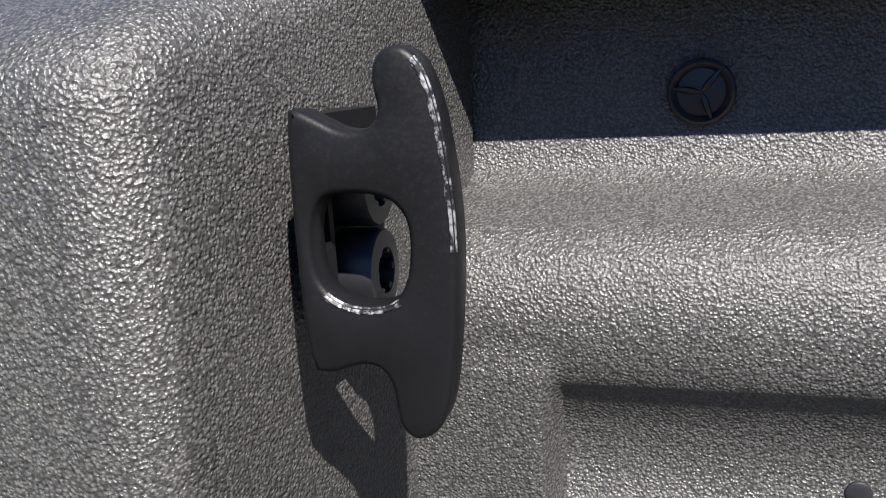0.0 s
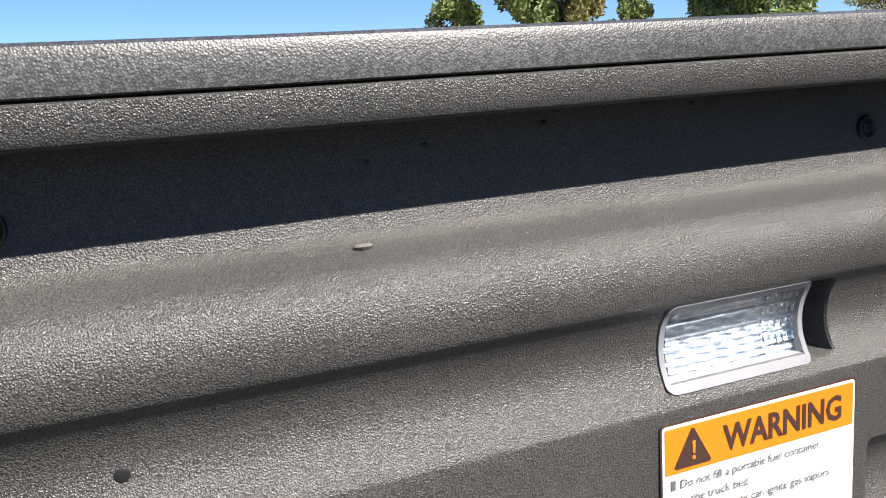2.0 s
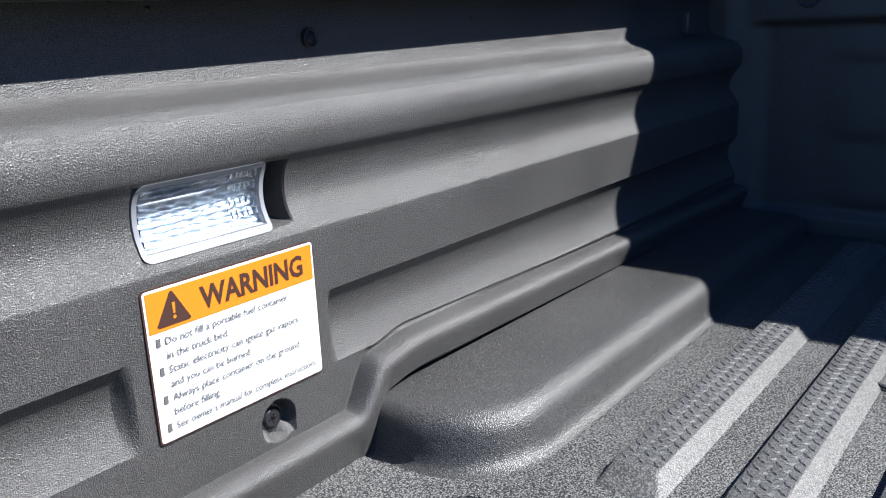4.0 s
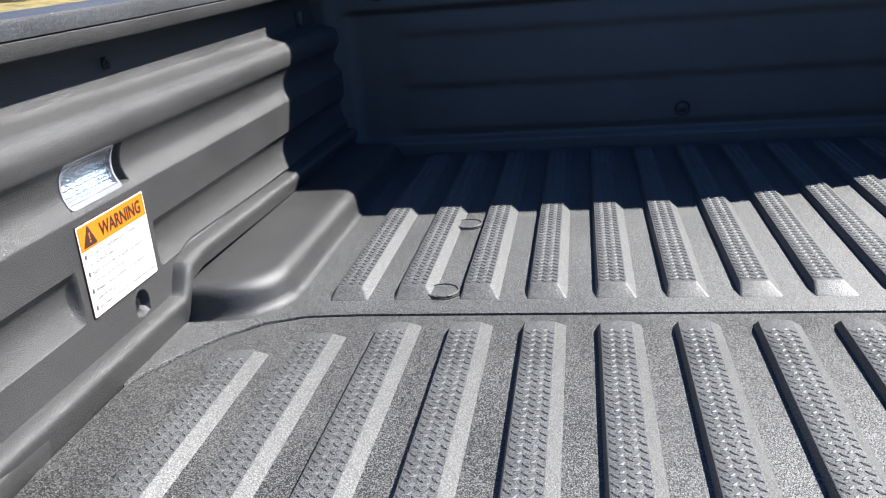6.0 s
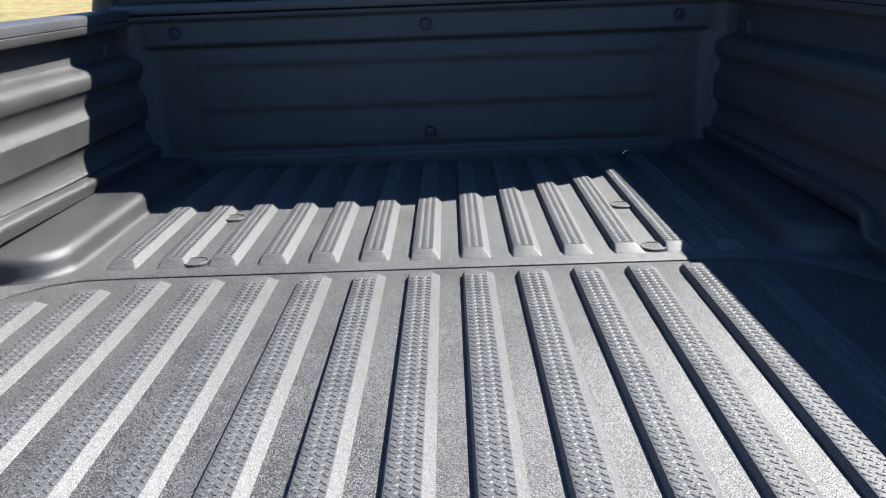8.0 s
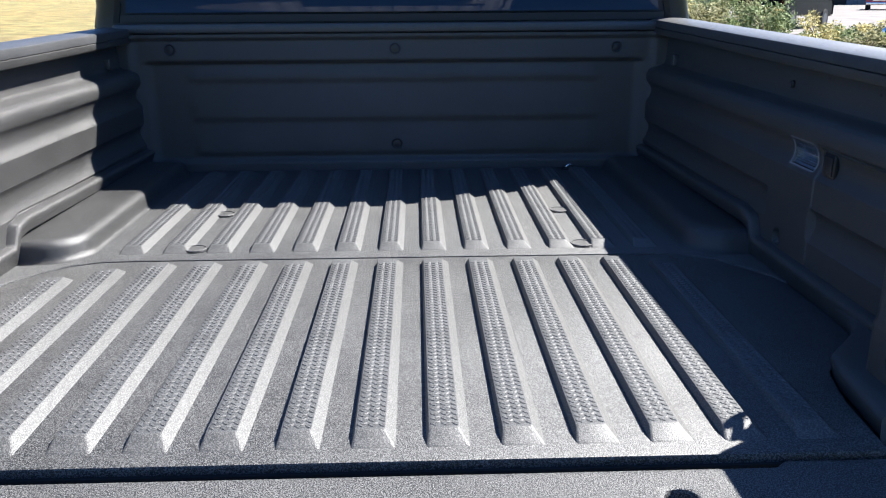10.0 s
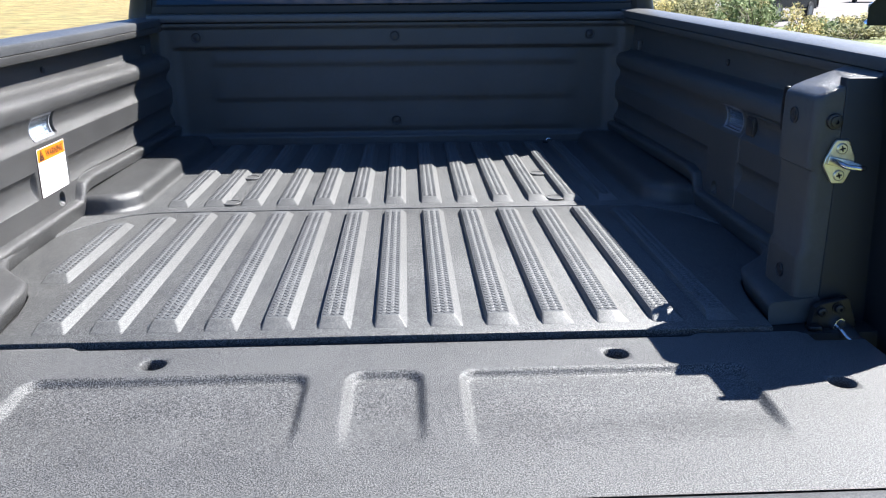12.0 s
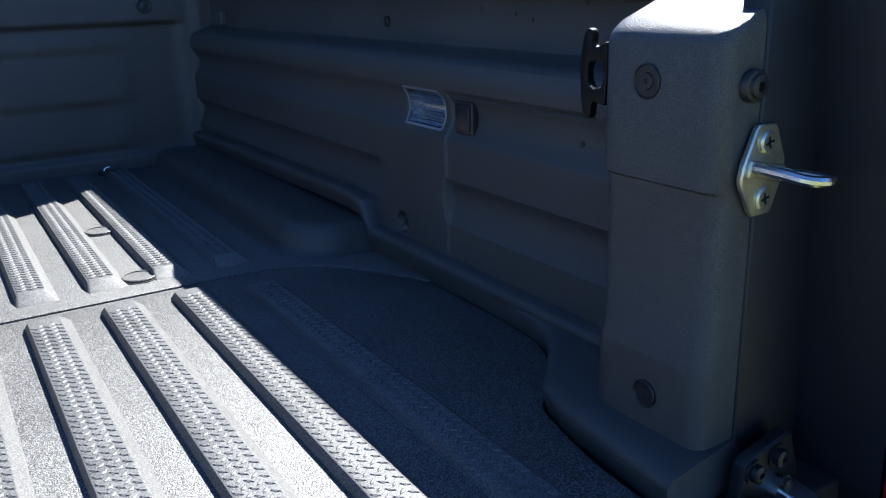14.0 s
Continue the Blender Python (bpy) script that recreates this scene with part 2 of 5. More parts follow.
links.new(n3.outputs["Fac"], bump.inputs["Height"])
links.new(bump.outputs[0], bsdf.inputs["Normal"])
MEADOW = m
steps = sorted({s * v for s in (-1, 1) for v in [0, 1, 2, 3, 4, 5, 6, 8, 10, 13, 17, 22, 28, 36, 46, 60, 80, 120, 200, 400, 900, 2500]})
ground = sheet("ground", steps, steps, lambda x, y: (x, y, ground_height(x, y)), MEADOW)
tagged(ground, "dry yellow meadow grass turning green beside the lot", "ground", kind="structure")


# ---- bed floor ----
def panel(name, outline, z, thick, bevel, material, parent, label=""):
    bm = bmesh.new()
    top = [bm.verts.new((x, y, z)) for x, y in outline]
    face = bm.faces.new(top)
    bmesh.ops.recalc_face_normals(bm, faces=bm.faces)
    if face.normal.z < 0:
        face.normal_flip()
    low = bmesh.ops.extrude_face_region(bm, geom=[face])
    for v in low["geom"]:
        if isinstance(v, bmesh.types.BMVert):
            v.co.z -= thick
    face = max((f for f in bm.faces), key=lambda f: f.calc_center_median().z)
    bmesh.ops.bevel(bm, geom=[e for e in bm.edges if all(v.co.z > z - 1e-6 for v in e.verts)], offset=bevel, segments=2, affect="EDGES", profile=0.5)
    return part(name, bm, material, parent, label)


def mirrored(half):
    """An outline from its left half, given from back to front."""
    return half + [(-x, y) for x, y in reversed(half)]


bed_floor = thing("floor", "dark grey ribbed composite truck bed floor", "bed floor", kind="structure")
rear_half = [(-0.600, 0.024), (-0.609, 0.14), (-0.620, 0.195), (-0.630, 0.233), (-0.649, 0.255), (-0.671, 0.278), (-0.693, 0.303), (-0.711, 0.331), (-0.723, 0.365), (-0.729, 0.44),
             (-0.728, 0.597), (-0.712, 0.632), (-0.690, 0.675), (-0.660, 0.722), (-0.62, 0.762), (-0.57, 0.783), (-0.50, 0.787)]
panel("rear_floor_panel", mirrored(rear_half), FLOOR, 0.02, 0.0035, FLOOR_PLASTIC, bed_floor)
front_half = [(-0.76, 0.60), (-0.728, 0.602), (-0.716, 0.636), (-0.694, 0.679), (-0.664, 0.726), (-0.622, 0.767), (-0.571, 0.7860), (-0.50, 0.7900)]
front_outline = front_half + [(-x, y) for x, y in reversed(front_half)] + [(0.80, FRONT + 0.02), (-0.80, FRONT + 0.02)]
panel("front_floor_panel", front_outline, FLOOR + 0.001, 0.02, 0.0035, FLOOR_PLASTIC, bed_floor)
bm = bmesh.new()
box(bm, -0.80, 0.80, 0.02, FRONT + 0.02, FLOOR - 0.06, FLOOR - 0.012)
part("under_floor", bm, SEAM, bed_floor)


def tread_mesh(length):
    """Slanted raised lozenges in five rows, in herringbone."""
    verts, faces = [], []
    rows = int((length - 0.052) / 0.0125)
    for i in range(rows):
        for c in range(5):
            x = (c - 2) * 0.0066
            y = 0.026 + (i + 0.45 * (c % 2)) * 0.0125
            a = radians(44 if c % 2 else -44)
            dx, dy = math.cos(a), math.sin(a)
            k = len(verts)
            for lx, ly, lz in ((-0.0054, 0, 0), (0, -0.0021, 0), (0.0054, 0, 0), (0, 0.0021, 0), (-0.0034, 0, 0.0010), (0.0034, 0, 0.0010)):
                verts.append((x + lx * dx - ly * dy, y + lx * dy + ly * dx, lz))
            faces += [(k, k + 1, k + 4), (k + 1, k + 2, k + 5), (k + 1, k + 5, k + 4), (k + 2, k + 3, k + 5), (k + 3, k, k + 4), (k + 3, k + 4, k + 5)]
    me = bpy.data.meshes.new("tread")
    me.from_pydata(verts, [], faces)
    me.materials.append(TREAD_PLASTIC)
    return me


RIB_H = 0.0108


def rib_meshes(length, far_slope):
    bm = bmesh.new()
    w0, w1 = 0.0518, 0.0362
    loops = []
    for k, z in ((-0.06, -0.001), (0.0, 0.0002), (0.09, 0.0012), (0.90, RIB_H - 0.0011), (0.97, RIB_H - 0.0002), (1.04, RIB_H)):
        w = w0 + (w1 - w0) * k
        y0, y1 = 0.026 * k, length - far_slope * k
        loops.append(at_z(rounded(0.0030 - 0.0044 * k, (y0 + y1) / 2, w, y1 - y0, 0.004, 2), z))
    loft(bm, loops, start=False)
    bmesh.ops.recalc_face_normals(bm, faces=bm.faces)
    me = bpy.data.meshes.new("rib")
    bm.to_mesh(me)
    bm.free()
    me.materials.append(FLANK_PLASTIC)
    me.materials.append(TREAD_PLASTIC)
    me.polygons[len(me.polygons) - 1].material_index = 1
    me.polygons.foreach_set("use_smooth", [True] * len(me.polygons))
    me.polygons[len(me.polygons) - 1].use_smooth = False
    me.set_sharp_from_angle(angle=radians(50))
    return me, tread_mesh(length)


def rib(meshes, x, y, z):
    ob = new("rib", meshes[0])
    ob.parent, ob.location = bed_floor, (x, y, z)
    t = new("tread", meshes[1])
    t.parent, t.location = ob, (-0.0013, 0.008, RIB_H)
    tagged(t, kind="stuff")


long_rib, side_rib, short_rib, fore_rib = rib_meshes(0.702, 0.012), rib_meshes(0.672, 0.012), rib_meshes(0.388, 0.012), rib_meshes(0.79, 0.014)
for k in range(-6, 7):
    rib(side_rib if abs(k) == 6 else long_rib, k * PITCH, 0.053, FLOOR)
    rib(fore_rib, k * PITCH, 0.832, FLOOR + 0.001)
rib(short_rib, -0.612, 0.292, FLOOR)


def wheel_well(s):
    """The low box moulded over a wheel: rounded rear corner, soft top edge."""
    loops = []
    for inset, z in ((-0.016, -0.001), (-0.009, 0.0008), (-0.004, 0.0030), (-0.0005, 0.0070), (0.002, 0.0140), (0.0045, 0.0260), (0.007, 0.0325), (0.0105, 0.0375), (0.0155, 0.0415), (0.023, 0.0440), (0.034, 0.0450), (0.05, 0.0452)):
        x0, y0, r = 0.608 + inset, 0.776 + inset * 0.8, 0.085
        pts = [(s * 0.80, y0)]
        for i in range(9):
            a = radians(-90 - 90 * i / 8)
            pts.append((s * (x0 + r + r * math.cos(a)), y0 + r + r * math.sin(a)))
        pts += [(s * x0, 1.60), (s * 0.80, 1.60)]
        loops.append(at_z(pts, FLOOR + z))
    bm = bmesh.new()
    loft(bm, loops, start=False)
    return part("wheel_well", bm, WELL_PLASTIC, bed_floor, "low rounded wheel well box")


wheel_well(-1), wheel_well(1)

# flush round plugs between the front ribs
def floor_plug(x, y):
    ob = thing("floor_plug", "round grey plastic plug set flush in the bed floor", "plug", "plugs in the bed floor", at=(x, y, FLOOR + 0.001))
    bm = bmesh.new()
    turned(bm, [(0.0235, -0.004), (0.0235, 0.0035), (0.0225, 0.0045), (0.021, 0.0045), (0.0205, 0.003), (0.001, 0.0034)], 32)
    part("cap", bm, FLOOR_PLASTIC, ob)
    bm = bmesh.new()
    turned(bm, [(0.0262, -0.004), (0.0262, 0.0012), (0.0238, 0.0012), (0.0238, -0.004)], 32)
    part("rim", bm, SEAM, ob)


for s in (-1, 1):
    for y in (0.857, 1.142):
        floor_plug(s * 0.402, y)

# ---- side walls ----
PROFILE = [(1.262, 0.793), (1.19, 0.788), (1.176, 0.7865), (1.169, 0.784), (1.165, 0.778), (1.160, 0.762), (1.1565, 0.7510), (1.151, 0.7435), (1.143, 0.7392),
           (1.133, 0.7376), (1.125, 0.7380), (1.1195, 0.7390), (1.1168, 0.7400), (1.1158, 0.7407), (1.1125, 0.7433), (1.1080, 0.7464), (1.1025, 0.7493), (1.0960, 0.7512),
           (1.0885, 0.7520), (1.080, 0.7510), (1.072, 0.7477), (1.0640, 0.7430), (1.0605, 0.7409), (1.0590, 0.7402), (1.0580, 0.7396), (1.0565, 0.7394), (1.0, 0.740), (0.80, 0.740)]
P_Z = [p[0] for p in reversed(PROFILE)]
P_D = [p[1] for p in reversed(PROFILE)]


SCREW = (0.6935, 0.921)      # along and up: the recessed screw in a side


def flange_height(y):
    """Height of the top edge of the flange along the foot of a side."""
    return 0.894 + 0.0445 * (0.8 * smooth(0.760, 0.799, y) + 0.2 * smooth(0.775, 0.850, y)) - 0.02 * max(0.0, y - 0.83)


def flange_lean(y):
    """Cosine of the flange's slope."""
    return 1 / math.hypot(1, (flange_height(y + 0.001) - flange_height(y - 0.001)) / 0.002)


def wall_depth(y, z, s=-1):
    """How far the inner face of a side wall stands from the middle of the bed."""
    d = float(np.interp(z, P_Z, P_D))
    if 1.05 < z < 1.12:
        d = d + (0.7368 + 0.0032 * (1.12 - z) / 0.07 - d) * (1 - smooth(0.2425, 0.2485, y))
    low = float(np.interp(z, [0.946, 0.948, 0.952, 0.960, 0.972, 0.983, 0.991, 0.997, 1.0015, 1.0050, 1.0062], [0.740, 0.7414, 0.7434, 0.7468, 0.7505, 0.7514, 0.7500, 0.7472, 0.7442, 0.7414, 0.740]))
    away = max(1 - smooth(0.572, 0.583, y), smooth(0.751, 0.760, y)) * smooth(0.23, 0.25, y)
    d += (low - 0.740) * away if z < 1.02 else 0
    if 1.055 < z < 1.121:
        a, b = (0.603, 0.724) if s < 0 else (0.588, 0.682)
        pocket = smooth(a, a + 0.002, y) * (1 - smooth(b, b + 0.005, y)) * smooth(1.0655, 1.068, z) * (1 - smooth(1.1105, 1.113, z))
        d += pocket * 0.022
    d += 0.012 * smooth(0.0168, 0.0130, math.hypot(y - SCREW[0], z - SCREW[1]))
    f = (z - flange_height(y)) * flange_lean(y)
    if abs(f - 0.0095) < 0.006:
        d += 0.0028 * smooth(0.755, 0.78, y) * smooth(0.0040, 0.001, abs(f - 0.0095))
    if f < 0.008:
        d -= float(np.interp(f, [-0.0420, -0.0235, -0.0085, -0.0043, -0.0021, 0.0, 0.0020, 0.0041, 0.0053, 0.0068, 0.0075, 0.008], [0.0085, 0.0140, 0.0185, 0.0194, 0.0195, 0.0192, 0.0184, 0.0166, 0.0146, 0.0098, 0.0050, 0.0]))
    return d


def side_wall(s, name, label):
    wall = thing(name, label, "wall", kind="structure")
    ys = [0.17 + 0.006 * i for i in range(12)] + [0.2408 + 0.0012 * i for i in range(8)] + [0.254 + 0.006 * i for i in range(52)] + [0.566 + 0.003 * i for i in range(11)] + [0.5980 + 0.0010 * i for i in range(7)] + [0.605 + 0.003 * i for i in range(39)] + [0.7222 + 0.0012 * i for i in range(8)] + [0.734 + 0.003 * i for i in range(8)] + [0.7575 + 0.0013 * i for i in range(42)] + [0.812 + 0.008 * i for i in range(108)] + [0.675 + 0.0015 * i for i in range(26)] + [0.578 + 0.0015 * i for i in range(10)] + [0.676 + 0.0013 * i for i in range(12)]
    ys = sorted({round(y, 5) for y in ys})
    ys[-1] = FRONT + 0.006
    creases = [1.262, 1.24, 1.22, 1.20] + [p[0] for p in PROFILE[1:26]] + [1.1015, 1.0942, 1.0855, 1.0765, 1.068, 1.1133, 1.1120, 1.1115, 1.1100, 1.0672, 1.0660, 1.0648, 1.129, 1.137, 1.147, 1.1535, 1.1583, 1.1625, 1.167]
    us = sorted(set(creases), reverse=True) + [1.050, 1.044, 1.036, 1.028, 1.020, 1.012]
    low = [1.0062, 1.0056, 1.0050, 1.0038, 1.0025, 1.0, 0.998, 0.9945, 0.991, 0.9865, 0.982, 0.977, 0.972, 0.966, 0.960, 0.955, 0.950, 0.948, 0.946, 0.942] + [0.940 - 0.0016 * k for k in range(16)]
    bead = [0.0135, 0.0125, 0.0115, 0.0105, 0.0095, 0.0085, 0.0080, 0.0075, 0.0068, 0.0060, 0.0053, 0.0047, 0.0041, 0.0030, 0.0020, 0.0010, 0.0, -0.0011, -0.0021, -0.0031, -0.0043, -0.0055, -0.0070, -0.0085, -0.0102, -0.0120]
    us = us + low + [("bead", b) for b in bead] + [("foot", 0)]

    def place(y, u):
        if u in (-1, -2):
            return (s * 0.83, y, 1.262 if u == -1 else FLOOR - 0.03)
        if isinstance(u, tuple):
            f = flange_height(y)
            z = f + u[1] / flange_lean(y) if u[0] == "bead" else f - 0.0235 - 0.0185 * (1 - smooth(0.758, 0.806, y))
        else:
            z = max(u, flange_height(y) + 0.0137 / flange_lean(y) + 0.02 * (u - 0.90))
        d = wall_depth(y, z, s)
        if s > 0 and 0.30 < y < 0.574 and 0.90 < z < 1.118:
            d += 0.003 * max(smooth(0.0035, 0.001, abs(y - 0.570)), smooth(0.0035, 0.001, abs(z - 1.1145)))
        return (s * d, y, z)

    sheet("liner", ys, [-1] + us + [-2], place, PLASTIC, wall, angle=24)
    return wall


wall_left = side_wall(-1, "wall_left", "sunlit pebbled dark grey plastic bed side with ribbed mouldings")
wall_right = side_wall(1, "wall_right", "shaded pebbled dark grey plastic bed side with ribbed mouldings")


def bed_rail(s):
    """The rail cap along the top of a side and the textured lip under it, with a seam between."""
    rail = thing("bed_rail", "smooth grey plastic rail cap along the bed side", "rail", "bed rail caps")
    ys = [-0.02, 0.02, 0.4, 0.8, 1.2, 1.6, 1.70]
    cap = [(0.7515, 1.2425), (0.7499, 1.2434), (0.7495, 1.258), (0.7515, 1.2625), (0.757, 1.2645), (0.80, 1.2665), (0.845, 1.265), (0.868, 1.262), (0.876, 1.254), (0.876, 1.2425)]
    lip = [(0.80, 1.2413), (0.7515, 1.2413), (0.7499, 1.2402), (0.7495, 1.229), (0.752, 1.2245), (0.760, 1.2225), (0.80, 1.2235)]
    rise = lambda y: 0.011 * max(0.0, y - 0.6) if s < 0 else 0.018 * max(0.0, y - 0.1)
    for nm, prof, mat in (("cap", cap, RAIL_PLASTIC), ("lip", lip, PLASTIC)):
        bm = bmesh.new()
        y0 = 0.072
        loft(bm, [[(s * d, max(y, y0), z + rise(y)) for d, z in prof] for y in ys[1 if nm == "lip" else 0:]])
        part(nm, bm, mat, rail, "" if nm == "cap" else "pebbled lip under the cap")
    bm = bmesh.new()
    loft(bm, [[(s * d, y, z + rise(y)) for d, z in ((0.755, 1.239), (0.86, 1.239), (0.86, 1.244), (0.755, 1.244))] for y in (0.075, 0.1, 0.6, 1.69)])
    part("seam", bm, SEAM, rail)
    return rail


bed_rail(-1), bed_rail(1)


def corner_pillar(s):
    """The box at the rear end of a side: slanted front face, sloped top, two steps on its inner face."""
    pillar = thing("corner_pillar", "pebbled plastic corner pillar beside the tailgate opening", "pillar", "rear corner pillars")
    def outline(d, grow):
        pts = [(d - grow, 0.068 - grow * 0.3), (d - grow, 0.188 + grow), (0.785, 0.2165 + grow), (0.80, 0.068 - grow * 0.3)]
        r, out = 0.016, []
        for i, p in enumerate(pts):
            a, b = Vector(pts[i - 1]) - Vector(p), Vector(pts[(i + 1) % 4]) - Vector(p)
            rr = r if i in (0, 1) else 0.002
            for k in range(6):
                t = k / 5
                q = Vector(p) + a.normalized() * rr * (1 - t) ** 2 + b.normalized() * rr * t ** 2
                out.append(q)
        return out
    bm = bmesh.new()
    lv = [(0.845, 0.648), (0.950, 0.648), (0.956, 0.648), (0.964, 0.653), (1.090, 0.653), (1.0945, 0.652), (1.0975, 0.6475)]
    loops = [[(s * q.x, q.y, z) for q in outline(d, 0)] for z, d in lv]
    for inset, z in ((0.0, 1.199), (0.001, 1.206), (0.004, 1.211), (0.009, 1.2140)):
        loops.append([(s * q.x, q.y, z + 0.285 * max(0, q.x - 0.655)) for q in outline(0.6475 + inset, -inset)])
    loft(bm, loops)
    part("body", bm, PLASTIC, pillar)
    for y, z, r in ((0.138, 1.172, 0.0135), (0.125, 0.918, 0.012)):
        mm = Matrix.Translation((s * 0.6478, y, z)) @ Matrix.Rotation(radians(-90 * s), 4, "Y")
        bm = bmesh.new()
        turned(bm, [(r, -0.004), (r, 0.0015), (r * 0.93, 0.0022), (r * 0.86, 0.0008), (r * 0.5, 0.0006), (r * 0.45, 0.002), (r * 0.15, 0.0022), (0.0008, 0.0005)], 24, mm)
        part("plug", bm, PLUG_PLASTIC, pillar, "round black push plug")
    mm = Matrix.Translation((s * 0.676, 0.066, 1.172)) @ Matrix.Rotation(radians(90), 4, "X")
    bm = bmesh.new()
    turned(bm, [(0.012, -0.004), (0.012, 0.002), (0.011, 0.004), (0.0085, 0.0045), (0.008, 0.007), (0.0035, 0.0075), (0.003, 0.004), (0.001, 0.004)], 24, mm)
    part("bumper", bm, PLUG_PLASTIC, pillar, "round black rubber stop")
    return pillar


corner_pillar(-1), corner_pillar(1)

def pillar_foot(s):
    """The low step that sweeps from the side flange round to the foot of the corner pillar."""
    edge = [(0.603, 0.056), (0.611, 0.14), (0.616, 0.195), (0.627, 0.234), (0.646, 0.2565), (0.668, 0.279), (0.690, 0.304), (0.707, 0.331), (0.7165, 0.365), (0.7208, 0.41), (0.7215, 0.46)]
    pts = []
    for a, b in zip(edge, edge[1:]):
        pts += [(a[0] + (b[0] - a[0]) * k / 4, a[1] + (b[1] - a[1]) * k / 4) for k in range(4)]
    pts.append(edge[-1])
    us = [-1] + list(range(len(pts)))

    def place(i, v):
        if i < 0:
            x, y, z = place(0, v)
            return (x, y - 0.004, 0.85)
        x, y = pts[i]
        inset, z = [(0.0085, 0.852), (0.0045, 0.866), (0.0010, 0.8780), (0.0025, 0.8835), (0.009, 0.8868), (0.020, 0.8878)][v] if v < 6 else (0, 0)
        lift = 1.0 + 0.25 * smooth(0.25, 0.44, y)
        if v == 6:
            return (s * max(0.752, x), max(y, 0.075), 0.8885 + 0.004)
        return (s * (x + inset), y, FLOOR + (z - FLOOR) * lift if z > FLOOR else z)

    foot = sheet("pillar_foot", us, list(range(7)), place, PLASTIC, wall_left if s < 0 else wall_right, "curved step at the foot of the pillar", 60)
    return foot


pillar_foot(-1), pillar_foot(1)
# ---- front panel of the bed ----
front_wall = thing("wall_front", "shaded pebbled plastic front panel of the bed with horizontal mouldings", "wall", kind="structure")


def front_depth(x, z):
    d = 0.0
    inside = smooth(0.735, 0.700, abs(x)) * smooth(1.186, 1.172, z) * smooth(0.885, 0.9, z)
    d += 0.014 * inside
    ridged = smooth(0.62, 0.57, abs(x))
    for top, foot in ((1.178, 1.136), (1.126, 1.022), (1.012, 0.920)):
        if foot - 0.022 < z < top:
            d -= 0.0045 * inside * ridged * (smooth(top, foot + 0.004, z) if z > foot else smooth(foot - 0.022, foot, z))
    d -= 0.014 * smooth(0.744, 0.752, abs(x))
    d += 0.01 * smooth(1.247, 1.243, z) - 0.01
    return FRONT + d


xs = [-0.81 + 0.009 * i for i in range(181)]
zs = [FLOOR - 0.02 + 0.0045 * i for i in range(94)]
sheet("liner", xs, zs, lambda x, z: (x, front_depth(x, z) if z < 1.277 else FRONT + 0.03, min(z, 1.278)), PLASTIC, front_wall, angle=60)
bm = bmesh.new()
box(bm, -0.80, 0.80, FRONT + 0.016, FRONT + 0.05, FLOOR - 0.05, 1.276)
part("backing", bm, JAMB, front_wall)
bm = bmesh.new()
box(bm, -0.795, 0.795, FRONT - 0.018, FRONT + 0.045, 1.262, 1.288, 0.006)
part("top_rail", bm, RAIL_PLASTIC, front_wall, "smooth grey rail along the top of the panel")


def push_plug(at, axis, r, label, star=False, group="push plugs in the bed liner"):
    """A round plastic fastener facing along axis ('x+', 'x-', 'y-')."""
    turn = {"x+": Matrix.Rotation(radians(90), 4, "Y"), "x-": Matrix.Rotation(radians(-90), 4, "Y"), "y-": Matrix.Rotation(radians(90), 4, "X")}[axis]
    ob = thing("push_plug", label, "plug", group, at=at)
    bm = bmesh.new()
    if r > 0.005:
        turned(bm, [(r, -0.005), (r, 0.0012), (r * 0.96, 0.0028), (r * 0.88, 0.0032), (r * 0.80, 0.0026), (r * 0.70, 0.0014), (r * 0.45, 0.0017), (r * 0.2, 0.0020), (0.0006, 0.0021)], 32, turn)
    else:
        turned(bm, [(r, -0.005), (r, 0.0004), (r * 0.85, 0.0007), (0.0006, 0.0007)], 24, turn)
    part("head", bm, PLUG_PLASTIC, ob)
    if star:
        for i in range(3):
            bm = bmesh.new()
            mm = turn @ Matrix.Rotation(radians(120 * i + 20), 4, "Z")
            loft(bm, [[(x, y, z) for y, z in ((-w, 0.0008), (-w * 0.5, h), (w * 0.5, h), (w, 0.0008))] for x, w, h in ((0.0003, 0.0004, 0.0030), (r * 0.25, 0.0013, 0.0040), (r * 0.6, 0.0010, 0.0034), (r * 0.82, 0.0005, 0.0028))], m=mm)
            part("spoke", bm, PLUG_PLASTIC, ob)
    elif r > 0.005:
        bm = bmesh.new()
        turned(bm, [(r * 0.42, 0), (r * 0.42, 0.0022), (r * 0.3, 0.003), (0.0006, 0.003)], 20, turn)
        part("pin", bm, PLUG_PLASTIC, ob)
    return ob


for x, z in ((-0.645, 1.216), (0.0, 1.216), (0.645, 1.216), (0.0, 0.938)):
    push_plug((x, front_depth(x, z), z), "y-", 0.0165, "round black plug in the front panel")

# ---- tailgate, folded down level with the floor ----
GATE_HOLES = [(s * x, y) for s in (-1, 1) for x, y in ((0.330, -0.060), (0.614, -0.167))]
RECESSES = [(-0.490, -0.110, -0.104), (-0.050, 0.047, -0.102), (0.106, 0.496, -0.104)]


